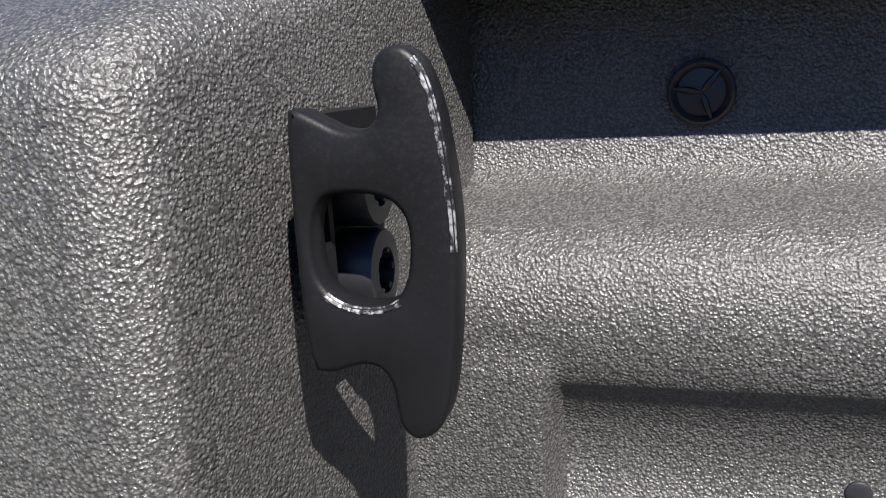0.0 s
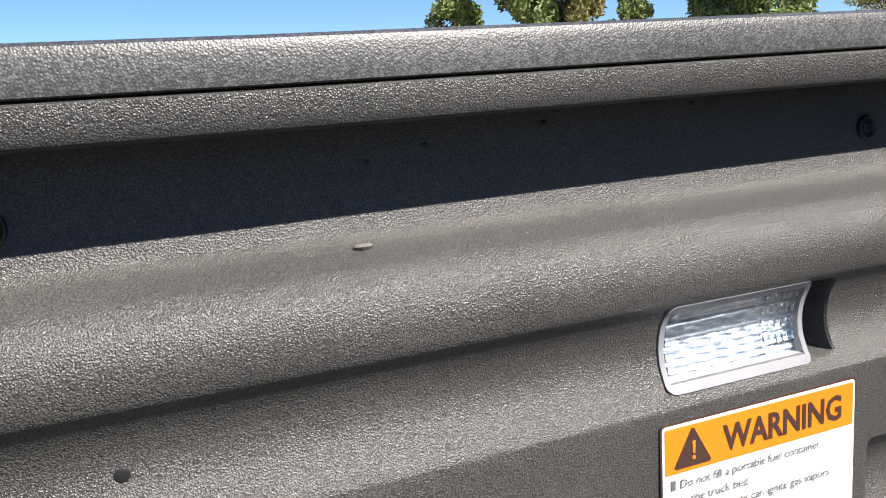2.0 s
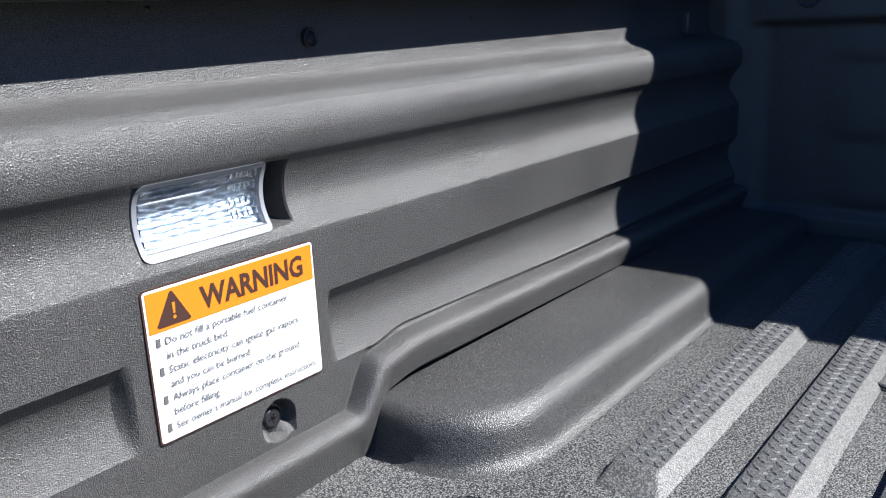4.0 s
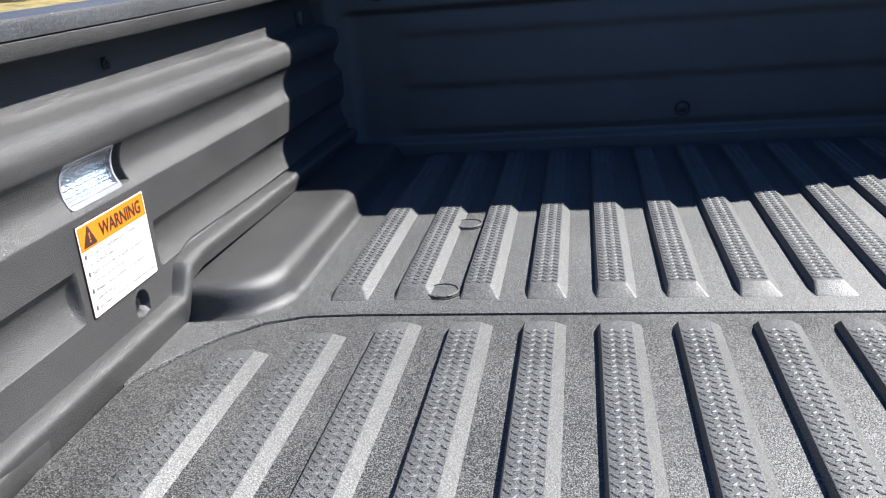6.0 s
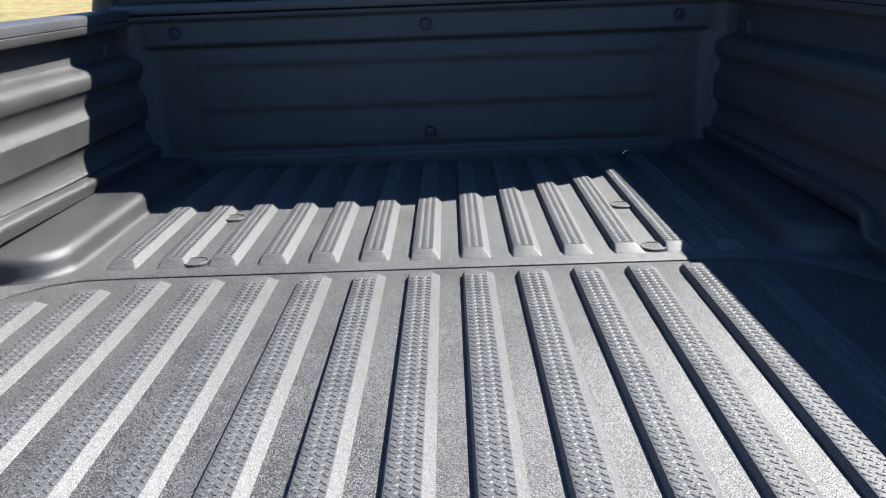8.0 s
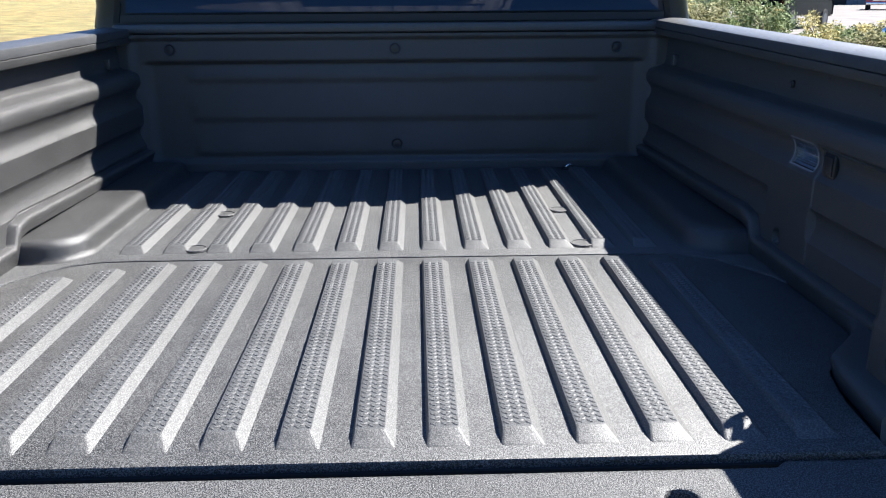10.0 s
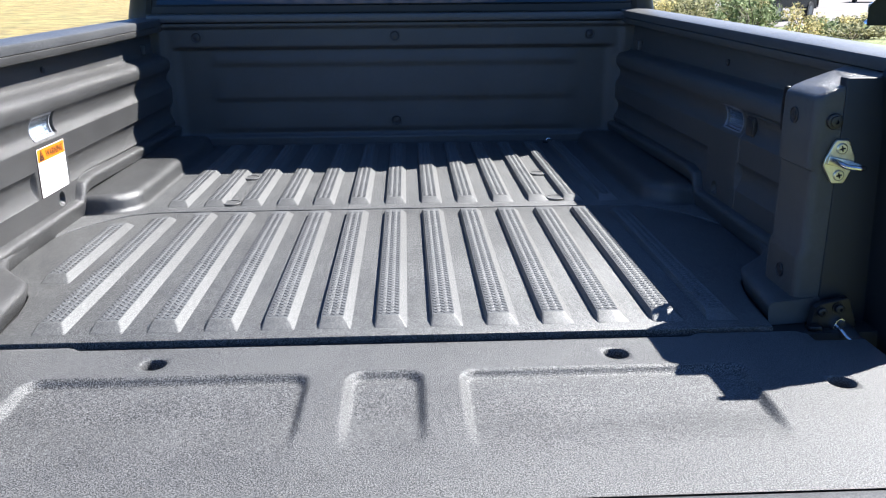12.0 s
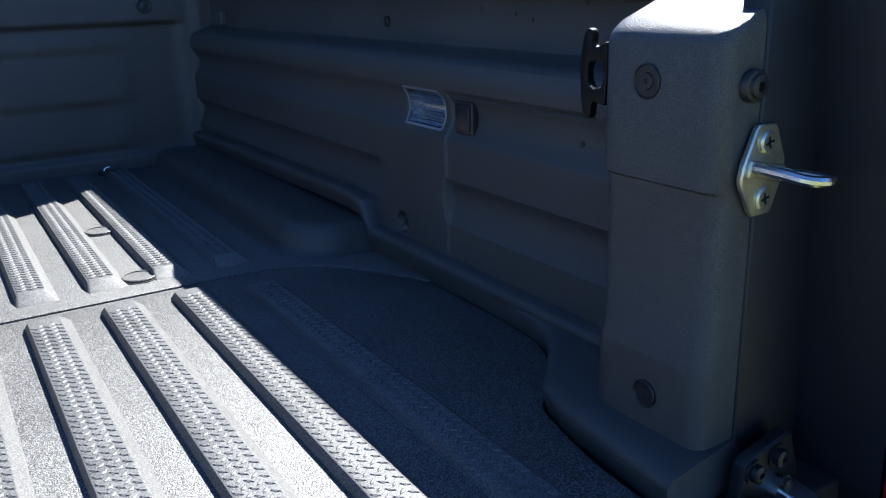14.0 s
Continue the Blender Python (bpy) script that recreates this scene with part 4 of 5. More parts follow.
# ---- strikers, hinges and jambs at the rear corners ----
def striker(s):
    ob = thing("tailgate_striker", "yellow zinc striker plate with a bright steel loop", "striker", "tailgate strikers", at=(s * 0.690, 0.064, 1.111))
    aim = Matrix.Rotation(radians(90), 4, "X")
    hexa = [(-0.009, 0.037), (0.009, 0.037), (0.012, 0.034), (0.023, 0.009), (0.024, 0.004), (0.023, -0.006), (0.012, -0.034), (0.009, -0.037), (-0.009, -0.037), (-0.012, -0.034), (-0.025, -0.010), (-0.026, -0.004), (-0.024, 0.006), (-0.012, 0.034)]
    bm = bmesh.new()
    hexa = [(x * 0.95, y * 0.91) for x, y in hexa]
    loft(bm, [[(x, y, z) for x, y in grown(hexa, k)] for k, z in ((0, -0.001), (0, 0.0022), (-0.0012, 0.0034))], m=aim)
    part("plate", bm, ZINC, ob)
    for z in (0.0205, -0.0205):
        screw("screw", ob, ZINC, Matrix.Translation((0, -0.0034, z)) @ aim, 0.0085, 0.0025)
    bm = bmesh.new()
    box(bm, -0.020, 0.020, -0.007, 0.006, 0.003, 0.006, 0.0015, aim @ Matrix.Rotation(radians(-12), 4, "Z"))
    part("saddle", bm, ZINC, ob)
    bm = bmesh.new()
    pts = [(-0.014, 0.0, 0.004), (-0.014, -0.012, 0.004), (-0.013, -0.030, 0.003)]
    for i in range(9):
        a = radians(180 + 180 * i / 8)
        pts.append((0.002 - 0.0 + 0.0145 * math.cos(a) + 0.0, -0.040 + 0.011 * math.sin(a), 0.002 - 0.004 * i / 8))
    pts += [(0.0165, -0.030, -0.002), (0.0165, -0.012, -0.003), (0.0165, 0.0, -0.003)]
    tube(bm, pts, 0.0042)
    part("loop", bm, STEEL, ob, "bright steel striker loop")


striker(-1), striker(1)


def hinge(s):
    ob = thing("hinge_bracket", "black steel hinge bracket with bolts beside the tailgate", "bracket", "tailgate hinges", at=(s * 0.693, 0.045, FLOOR - 0.024))
    aim = Matrix.Rotation(radians(90), 4, "X")
    bm = bmesh.new()
    pl = [(s * x, y) for x, y in ((-0.034, -0.03), (0.064, -0.03), (0.062, -0.022), (0.034, 0.058), (0.029, 0.062), (-0.016, 0.052), (-0.022, 0.047))]
    loft(bm, [[(x, y, z) for x, y in grown(pl, k)] for k, z in ((0, -0.006), (0, 0.003), (-0.0015, 0.005))], m=aim)
    part("plate", bm, BLACK_STEEL, ob)
    for x, z in ((-0.011, 0.040), (0.016, 0.045)):
        bm = bmesh.new()
        turned(bm, [(0.0105, 0), (0.0105, 0.002), (0.0075, 0.002), (0.0075, 0.007), (0.0055, 0.008), (0.003, 0.008), (0.0025, 0.005), (0.0005, 0.005)], 12, Matrix.Translation((s * x, -0.005, z)) @ aim)
        part("bolt", bm, BLACK_STEEL, ob)
    bm = bmesh.new()
    link = round_off([(s * x, y) for x, y in ((0.002, 0.004), (0.014, 0.000), (0.026, 0.016), (0.024, 0.030), (0.012, 0.030))], 2)
    loft(bm, [[(x, y, z) for x, y in link] for z in (0.005, 0.014)], m=aim)
    part("link", bm, STEEL, ob, "worn steel link plate")
    bm = bmesh.new()
    turned(bm, [(0.006, 0), (0.006, 0.003), (0.004, 0.004), (0.0004, 0.004)], 14, Matrix.Translation((s * 0.019, -0.014, 0.022)) @ aim)
    part("pivot", bm, BLACK_STEEL, ob)
    bm = bmesh.new()
    loft(bm, [[(s * x, y, z) for x, z in rounded(cx, cz, 0.024, 0.017, 0.003)] for y, cx, cz in ((-0.008, 0.024, 0.012), (-0.026, 0.024, 0.010), (-0.036, 0.029, 0.002), (-0.056, 0.038, -0.004))])
    part("block", bm, STEEL, ob, "bright metal pivot block")
    bm = bmesh.new()
    for k in range(2):
        box(bm, min(s * -0.034, s * -0.012), max(s * -0.034, s * -0.012), -0.020, -0.004, -0.002 + 0.014 * k, 0.006 + 0.014 * k, 0.002)
    part("stop", bm, BLACK_STEEL, ob)


hinge(-1), hinge(1)

m, nodes, links, bsdf = node_material("red_lens")
co = nodes.new("ShaderNodeTexCoord").outputs["Object"]
n = noisy(nodes, links, 40, 4, co)
links.new(mixed(nodes, links, n.outputs["Fac"], (0.30, 0.003, 0.010), (0.44, 0.006, 0.016)).outputs[0], bsdf.inputs["Base Color"])
bsdf.inputs["Roughness"].default_value = 0.25
bsdf.inputs["Specular IOR Level"].default_value = 0.05
RED = m
MID_RED = simple("deep_red_lens", (0.17, 0.004, 0.009), 0.2, wear=0.45, scale=26)
MID_RED.node_tree.nodes["Principled BSDF"].inputs["Specular IOR Level"].default_value = 0.08
DARK_RED = simple("smoked_red_lens", (0.040, 0.003, 0.005), 0.2, wear=0.5, scale=18)
DARK_RED.node_tree.nodes["Principled BSDF"].inputs["Specular IOR Level"].default_value = 0.02
REVERSE = simple("ribbed_white_lens", (0.27, 0.265, 0.25), 0.25, wear=0.08, scale=80)


def bedside(s):
    """The painted outer skin of a bed side, the dark jamb behind its rear edge and the wheel arch."""
    ob = thing("bedside", "glossy dark slate painted outer bed side panel", "body panel", "bed side panels")
    prof = [(0.862, 1.265), (0.874, 1.262), (0.893, 1.235), (0.912, 1.18), (0.926, 1.10), (0.936, 0.98), (0.940, 0.85), (0.938, 0.70), (0.92, 0.55)]
    prof2 = [(d - 0.012, z) for d, z in reversed(prof)]
    bm = bmesh.new()
    loops = []
    for y, inn in ((0.088, 0.012), (0.094, 0.003), (0.10, 0.0), (0.20, 0), (0.5, 0), (0.9, 0), (1.3, 0), (1.70, 0)):
        loops.append([(s * (d - inn * 0.6), y, z) for d, z in prof + prof2])
    loft(bm, loops)
    part("skin", bm, PAINT, ob, smooth=50)
    bm = bmesh.new()
    box(bm, min(s * 0.688, s * 0.90), max(s * 0.688, s * 0.90), 0.0655, 0.09, 0.55, 1.236, 0.002)
    part("jamb", bm, JAMB, ob, "dark painted tailgate jamb")
    bm = bmesh.new()
    loft(bm, [[(s * d, y, z) for d, z in ((0.742, 1.236), (0.745, 1.250), (0.754, 1.2570), (0.79, 1.2590), (0.806, 1.254), (0.810, 1.236))] for y in (0.000, 0.004, 0.073)])
    part("corner_cap", bm, PAINT, ob, "painted cap on the corner of the bed")
    return ob


bedside(-1), bedside(1)


def lamp_edges(z):
    """Inner and outer edge of the tail lamp and of the corner panel above it, and the panel's lean."""
    t = (z - 0.75) / 0.40
    lean = max(0.0, (z - 1.150) / 0.10)
    return 0.770 - 0.020 * t - 0.008 * lean, 0.930 - 0.115 * max(0.0, t - 0.45) ** 1.3 - 0.045 * lean ** 1.2, lean


def tail_lamp(s):
    ob = thing("tail_lamp", "dark red tail lamp with a ribbed white reversing lens", "lamp", "tail lamps")

    def shell(name, z0, z1, a0, a1, lift, mat, label="", n=14, skew=0.0, parent=None):
        """A patch of the lamp's bowed face between two heights and two shares of its width."""
        bm = bmesh.new()
        grid = []
        for i in range(n + 1):
            row = []
            for j in range(15):
                a = a0 + (a1 - a0) * j / 14
                z = z0 + (z1 - z0) * i / n + skew * (j / 14 - 0.5)
                inner, outer, lean = lamp_edges(z)
                x = inner + (outer - inner) * math.sin(a * math.pi / 2) ** 0.9
                y = -0.03 + 0.125 * (1 - math.cos(a * math.pi / 2)) ** 1.6 + 0.027 * lean ** 1.4
                row.append(((x + lift * a), y - lift * (1 - a * 0.7), z))
            grid.append(row)
        f = [[bm.verts.new((s * x, y, z)) for x, y, z in r] for r in grid]
        b = [[bm.verts.new((s * (x - 0.010 * a / 14), y + 0.012, z)) for a, (x, y, z) in enumerate(r)] for r in grid]
        for i in range(n):
            for j in range(14):
                bm.faces.new((f[i][j], f[i][j + 1], f[i + 1][j + 1], f[i + 1][j]))
                bm.faces.new((b[i][j], b[i + 1][j], b[i + 1][j + 1], b[i][j + 1]))
            bm.faces.new((f[i][0], f[i + 1][0], b[i + 1][0], b[i][0]))
            bm.faces.new((f[i][14], b[i][14], b[i + 1][14], f[i + 1][14]))
        for j in range(14):
            bm.faces.new((f[0][j], b[0][j], b[0][j + 1], f[0][j + 1]))
            bm.faces.new((f[n][j], f[n][j + 1], b[n][j + 1], b[n][j]))
        return part(name, bm, mat, parent or ob, label, 45)

    shell("corner_panel", 1.162, 1.254, 0.0, 1.0, 0.0, PAINT, "painted corner panel over the lamp")
    shell("trim_band", 1.149, 1.1605, 0.0, 1.0, -0.003, JAMB, "black trim band between lamp and panel", 2)
    shell("housing", 0.745, 1.1475, 0.0, 1.0, 0.0, MID_RED)
    shell("lower_rim", 0.748, 0.790, 0.02, 0.9, 0.0012, RED, "bright red lower lens", n=4)
    shell("outer_rim", 0.80, 1.140, 0.80, 0.97, 0.0012, RED, "bright red outer lens")
    def patch(name, a0, a1, z0, z1, r, lift, mat, label="", skew=0.0):
        """A rounded raised patch of the lamp's bowed face."""
        bm = bmesh.new()
        ac, zc = (a0 + a1) / 2, (z0 + z1) / 2
        loops = []
        for k, up in ((1.0, -0.001), (1.0, lift * 0.7), (0.96, lift), (0.7, lift), (0.4, lift), (0.1, lift)):
            loop = []
            for u, z in rounded(0, 0, (a1 - a0) * 0.16, z1 - z0, r, 6):
                a, z = ac + u * k / 0.16, zc + z * k + skew * u * k / 0.16
                inner, outer, lean = lamp_edges(z)
                x = inner + (outer - inner) * math.sin(a * math.pi / 2) ** 0.9
                y = -0.03 + 0.125 * (1 - math.cos(a * math.pi / 2)) ** 1.6 + 0.027 * lean ** 1.4
                loop.append((s * (x + up * a), y - up * (1 - a * 0.7), z))
            loops.append(loop)
        loft(bm, loops, start=False)
        return part(name, bm, mat, ob, label, 50)

    patch("inner_lens", 0.015, 0.74, 0.912, 1.141, 0.02, 0.0015, MID_RED, "smoked dark red inner lens")
    patch("upper_lens", 0.04, 0.60, 1.078, 1.133, 0.016, 0.0024, DARK_RED, skew=0.02)
    # bright reflection on the upper lens, painted as a pale raised patch
    patch("upper_glint", 0.20, 0.34, 1.112, 1.121, 0.003, 0.0034, REVERSE, "small pale strip painted in as a bright reflection", skew=0.02)
    # lighter streak slanting across the lens, as a thin bright red strip
    patch("crease", 0.02, 0.74, 1.0655, 1.0685, 0.0012, 0.0036, RED, skew=0.03)
    patch("bowl", 0.06, 0.60, 0.920, 1.056, 0.034, 0.0024, DARK_RED, "dark oval reflector bowl")
    patch("light_guide", 0.10, 0.55, 0.930, 1.047, 0.030, 0.0032, RED, "bright red oval light guide")
    patch("guide_core", 0.13, 0.52, 0.936, 1.041, 0.026, 0.0040, DARK_RED)
    patch("reflector_core", 0.20, 0.44, 0.955, 1.026, 0.018, 0.0048, MID_RED)
    for z0, z1 in ((0.962, 0.985), (0.996, 1.016)):
        patch("reflector_facet", 0.15, 0.19, z0, z1, 0.002, 0.0050, RED)
    shell("lens_frame", 0.792, 0.905, 0.025, 0.29, 0.0018, RED)
    lens = shell("reversing_lens", 0.797, 0.900, 0.04, 0.275, 0.0034, REVERSE, "ribbed white reversing lens", skew=0.004)
    for i in range(13):
        z = 0.801 + i * 0.0075
        shell("flute", z, z + 0.0035, 0.045, 0.27, 0.0048, REVERSE, n=1, skew=0.004, parent=lens)
    bm = bmesh.new()
    loft(bm, [[(s * (lamp_edges(z)[0] + dx), y, z) for dx, y in ((0.002, -0.014 + 0.024 * lamp_edges(z)[2]), (0.026, -0.012 + 0.024 * lamp_edges(z)[2]), (0.026, 0.068), (0.002, 0.068))] for z in (0.62, 0.745, 0.9, 1.147, 1.20, 1.238)])
    part("backing", bm, JAMB, ob, "dark inner side of the lamp housing")
    return ob


tail_lamp(-1), tail_lamp(1)

# ---- front cleats and cab ----
def cleat(x, y):
    ob = thing("floor_cleat", "small bright steel tie-down cleat at the front of the bed floor", "cleat", "front floor cleats", at=(x, y, FLOOR + 0.001))
    bm = bmesh.new()
    box(bm, -0.022, 0.022, -0.014, 0.014, 0.0, 0.006, 0.002)
    part("base", bm, BLACK_STEEL, ob)
    bm = bmesh.new()
    tube(bm, [(0.010 * math.cos(a), -0.004, 0.005 + 0.010 * math.sin(a)) for a in [math.pi * i / 10 for i in range(11)]], 0.0022)
    part("ring", bm, STEEL, ob)


for x in (-0.640, 0.515, 0.640):
    cleat(x, 1.638)

# small bolted brackets in the front corners
for s in (-1, 1):
    ob = thing("corner_bracket", "small dark bolted bracket in the front corner of the bed", "bracket", "front corner brackets", at=(s * 0.786, 1.545, 1.186))
    ob.rotation_euler = (0, 0, radians(90 * s))
    bm = bmesh.new()
    box(bm, -0.011, 0.011, -0.004, 0.012, -0.015, 0.015, 0.0025)
    part("plate", bm, RAIL_PLASTIC, ob)
    for z in (0.007, -0.007):
        bm = bmesh.new()
        turned(bm, [(0.0045, 0), (0.0045, 0.003), (0.003, 0.004), (0.0004, 0.004)], 12, Matrix.Translation((0, -0.004, z)) @ Matrix.Rotation(radians(90), 4, "X"))
        part("bolt", bm, STEEL, ob)

m, nodes, links, bsdf = node_material("tinted_glass_sky_tone")
# the blue stands in for reflected sky, put into the base colour
bsdf.inputs["Base Color"].default_value = (0.026, 0.048, 0.095, 1)
bsdf.inputs["Roughness"].default_value = 0.03
bsdf.inputs["Coat Weight"].default_value = 1.0
GLASS = m

cab = thing("truck_cab", "dark slate pickup cab with a tinted rear window", "truck cab")


def cab_outline(z):
    """Half width and rear face of the cab at a height."""
    t = (z - 1.28) / 0.52
    half = 0.884 - 0.22 * max(0, z - 1.28) - 0.03 * smooth(1.75, 1.9, z)
    rear = 1.700 - 0.070 * smooth(1.33, 1.46, z) + 0.018 * smooth(1.66, 1.84, z)
    return half, rear


def cab_loop(z, shrink=0.0):
    half, rear = cab_outline(z)
    half -= shrink
    rear += shrink
    pts = []
    for i in range(7):
        a = radians(90 * i / 6)
        pts.append((-half + 0.04 - 0.04 * math.cos(a), rear + 0.04 - 0.04 * math.sin(a)))
    row = [(x, y + 0.025 * (x / half) ** 2, z) for x, y in pts] 
    row = row + [(-x, y, zz) for x, y, zz in reversed(row)] + [(half, 4.0 - shrink, z), (-half, 4.0 - shrink, z)]
    return row


bm = bmesh.new()
loft(bm, [cab_loop(z) for z in (0.55, 0.9, 1.28, 1.34, 1.40, 1.50, 1.60, 1.70, 1.75, 1.80)] + [[(x, y, z + 0.03 * (1 - (x / 0.7) ** 2) * 0.8) for x, y, z in cab_loop(z0, k)] for z0, k, z in ((1.85, 0.002, 0), (1.885, 0.02, 0), (1.90, 0.09, 0))])
part("shell", bm, PAINT, cab, smooth=50)


def cab_patch(name, x0, x1, z0, z1, lift, mat, label=""):
    bm = bmesh.new()
    f, b = [], []
    for i in range(9):
        z = z0 + (z1 - z0) * i / 8
        half, rear = cab_outline(z)
        fr, br = [], []
        for j in range(13):
            x = (x0 + (x1 - x0) * j / 12) * half
            y = rear + 0.025 * (x / half) ** 2
            fr.append(bm.verts.new((x, y - lift, z)))
            br.append(bm.verts.new((x, y + 0.01, z)))
        f.append(fr), b.append(br)
    for i in range(8):
        for j in range(12):
            bm.faces.new((f[i][j], f[i][j + 1], f[i + 1][j + 1], f[i + 1][j]))
    for i in range(8):
        bm.faces.new((f[i][0], f[i + 1][0], b[i + 1][0], b[i][0]))
        bm.faces.new((f[i][12], b[i][12], b[i + 1][12], f[i + 1][12]))
    for j in range(12):
        bm.faces.new((f[0][j], b[0][j], b[0][j + 1], f[0][j + 1]))
        bm.faces.new((f[8][j], f[8][j + 1], b[8][j + 1], b[8][j]))
    return part(name, bm, mat, cab, label)


cab_patch("rear_window", -0.885, 0.885, 1.318, 1.72, 0.004, GLASS, "tinted rear window")
cab_patch("sliding_pane", -0.30, 0.30, 1.330, 1.71, 0.007, GLASS, "sliding middle pane")
cab_patch("window_ledge", -0.90, 0.90, 1.292, 1.312, 0.010, JAMB, "dark trim strip under the window")
for s in (-1, 1):
    a, b = sorted((s * 0.905, s * 0.925))
    cab_patch("panel_gap", a, b, 1.29, 1.74, 0.001, SEAM)

# ---- underbody, bumper and wheels that carry the truck ----
body = thing("truck_underbody", "dark truck chassis with tyres standing on the grass", "chassis")
bm = bmesh.new()
box(bm, -0.70, 0.70, 0.10, 4.2, 0.42, 0.78, 0.02)
part("frame", bm, BLACK_STEEL, body)
bm = bmesh.new()
box(bm, -0.90, 0.90, -0.05, 0.12, 0.46, 0.68, 0.03)
part("bumper", bm, JAMB, body, "dark rear bumper")
TYRE = simple("tyre_rubber", (0.02, 0.02, 0.02), 0.8, wear=0.2)
for s in (-1, 1):
    for y in (1.12, 3.9):
        mm = Matrix.Translation((s * 0.83, y, 0.375)) @ Matrix.Rotation(radians(90), 4, "Y")
        bm = bmesh.new()
        turned(bm, [(0.20, -0.10), (0.35, -0.115), (0.375, -0.09), (0.38, 0), (0.375, 0.09), (0.35, 0.115), (0.20, 0.10)], 36, mm)
        part("tyre", bm, TYRE, body)
        bm = bmesh.new()
        turned(bm, [(0.21, -0.104), (0.20, -0.09), (0.06, -0.085), (0.06, 0.085), (0.20, 0.09), (0.21, 0.104)], 24, mm)
        part("rim", bm, STEEL, body)

# ---- surroundings ----
LEAF = simple("willow_leaf", (0.17, 0.215, 0.080), 0.6, wear=0.4, scale=3)
LEAF_DRY = simple("yellowing_leaf", (0.25, 0.235, 0.10), 0.6, wear=0.4, scale=3)
FLOWER = simple("yellow_flower", (0.50, 0.42, 0.17), 0.7, wear=0.4, scale=9)
BARK = simple("grey_bark", (0.16, 0.13, 0.10), 0.9, wear=0.3, scale=8)
for leaf in (LEAF, LEAF_DRY, FLOWER):
    leaf.node_tree.nodes["Principled BSDF"].inputs["Specular IOR Level"].default_value = 0.08
LOT = simple("pale_gravel_lot", (0.135, 0.12, 0.108), 0.9, wear=0.4, scale=0.8)


def leaf_cloud(name, clumps, count, size, mat, parent, seed):
    """Many small leaf blades scattered in clumps (x, y, z, radius, height)."""
    rnd = random.Random(seed)
    verts, faces = [], []
    for _ in range(count):
        cx, cy, cz, r, h = rnd.choice(clumps)
        while True:
            p = Vector((rnd.uniform(-1, 1), rnd.uniform(-1, 1), rnd.uniform(-1, 1)))
            if 0.25 < p.length < 1:
                break
        c = Vector((cx + p.x * r, cy + p.y * r, cz + p.z * h))
        u = Vector((rnd.gauss(0, 1), rnd.gauss(0, 1), rnd.gauss(0, 1))).normalized()
        w = u.orthogonal().normalized()
        k, ln = len(verts), size * rnd.uniform(0.6, 1.5)
        verts += [c - u * ln, c + w * ln * 0.35, c + u * ln, c - w * ln * 0.35]
        faces.append((k, k + 1, k + 2, k + 3))
    ob = mesh_object(name, verts, faces, mat, parent)
    return tagged(ob, kind="stuff")


def tree(x, y, height, width, seed, mat, leaves=11000):
    z = ground_height(x, y)
    ob = thing("tree", "tall leafy tree beyond the field, or one added past the lot to block low sky", "tree", "trees beyond the field", at=(x, y, z))
    rnd = random.Random(seed)
    bm = bmesh.new()
    tube(bm, [(0, 0, -0.2), (0.05, 0, height * 0.3), (-0.05, 0.1, height * 0.65), (0, 0, height * 0.92)], height * 0.018)
    clumps = []
    for i in range(46):
        t = rnd.uniform(0.16, 0.97)
        a = rnd.uniform(0, 2 * math.pi)
        r = width * 0.5 * math.sin(math.pi * min(0.98, t * 0.9 + 0.08)) * rnd.uniform(0.3, 1)
        tip = (r * math.cos(a), r * math.sin(a), height * t)
        tube(bm, [(0, 0, height * t * 0.7), (tip[0] * 0.6, tip[1] * 0.6, height * t * 0.92), tip], height * 0.006, 6)
        clumps.append((*tip, width * rnd.uniform(0.13, 0.22), height * rnd.uniform(0.06, 0.10)))
    part("trunk", bm, BARK, ob)
    leaf_cloud("crown", clumps, leaves, height * 0.018, mat, ob, seed)


def place_at(az, dist):
    a = radians(az)
    return dist * math.sin(a), dist * math.cos(a)


for i, (az, dist, h, w, mat) in enumerate(((-65.4, 62, 10.5, 4.6, LEAF), (-60.6, 58, 11.5, 4.4, LEAF), (-57.8, 57, 11.0, 4.2, LEAF_DRY), (-54.2, 60, 9.6, 2.8, LEAF), (-48.2, 58, 10.6, 4.6, LEAF),
                                           (-45.0, 56, 10.8, 4.8, LEAF), (-39.5, 75, 6.4, 7, LEAF_DRY), (-34.5, 60, 9, 6, LEAF), (-28, 64, 8, 6, LEAF))):
    tree(*place_at(az, dist), h, w, 10 + i, mat)

# mostly unseen trees beyond the lot, added to block bright low sky sunward
for i in range(13):
    tree(*place_at(44 + 7 * i, 46 + 5 * (i % 3)), 9.5 + 1.3 * (i % 4), 8.5, 60 + i, (LEAF, LEAF_DRY, LEAF)[i % 3], 5000)

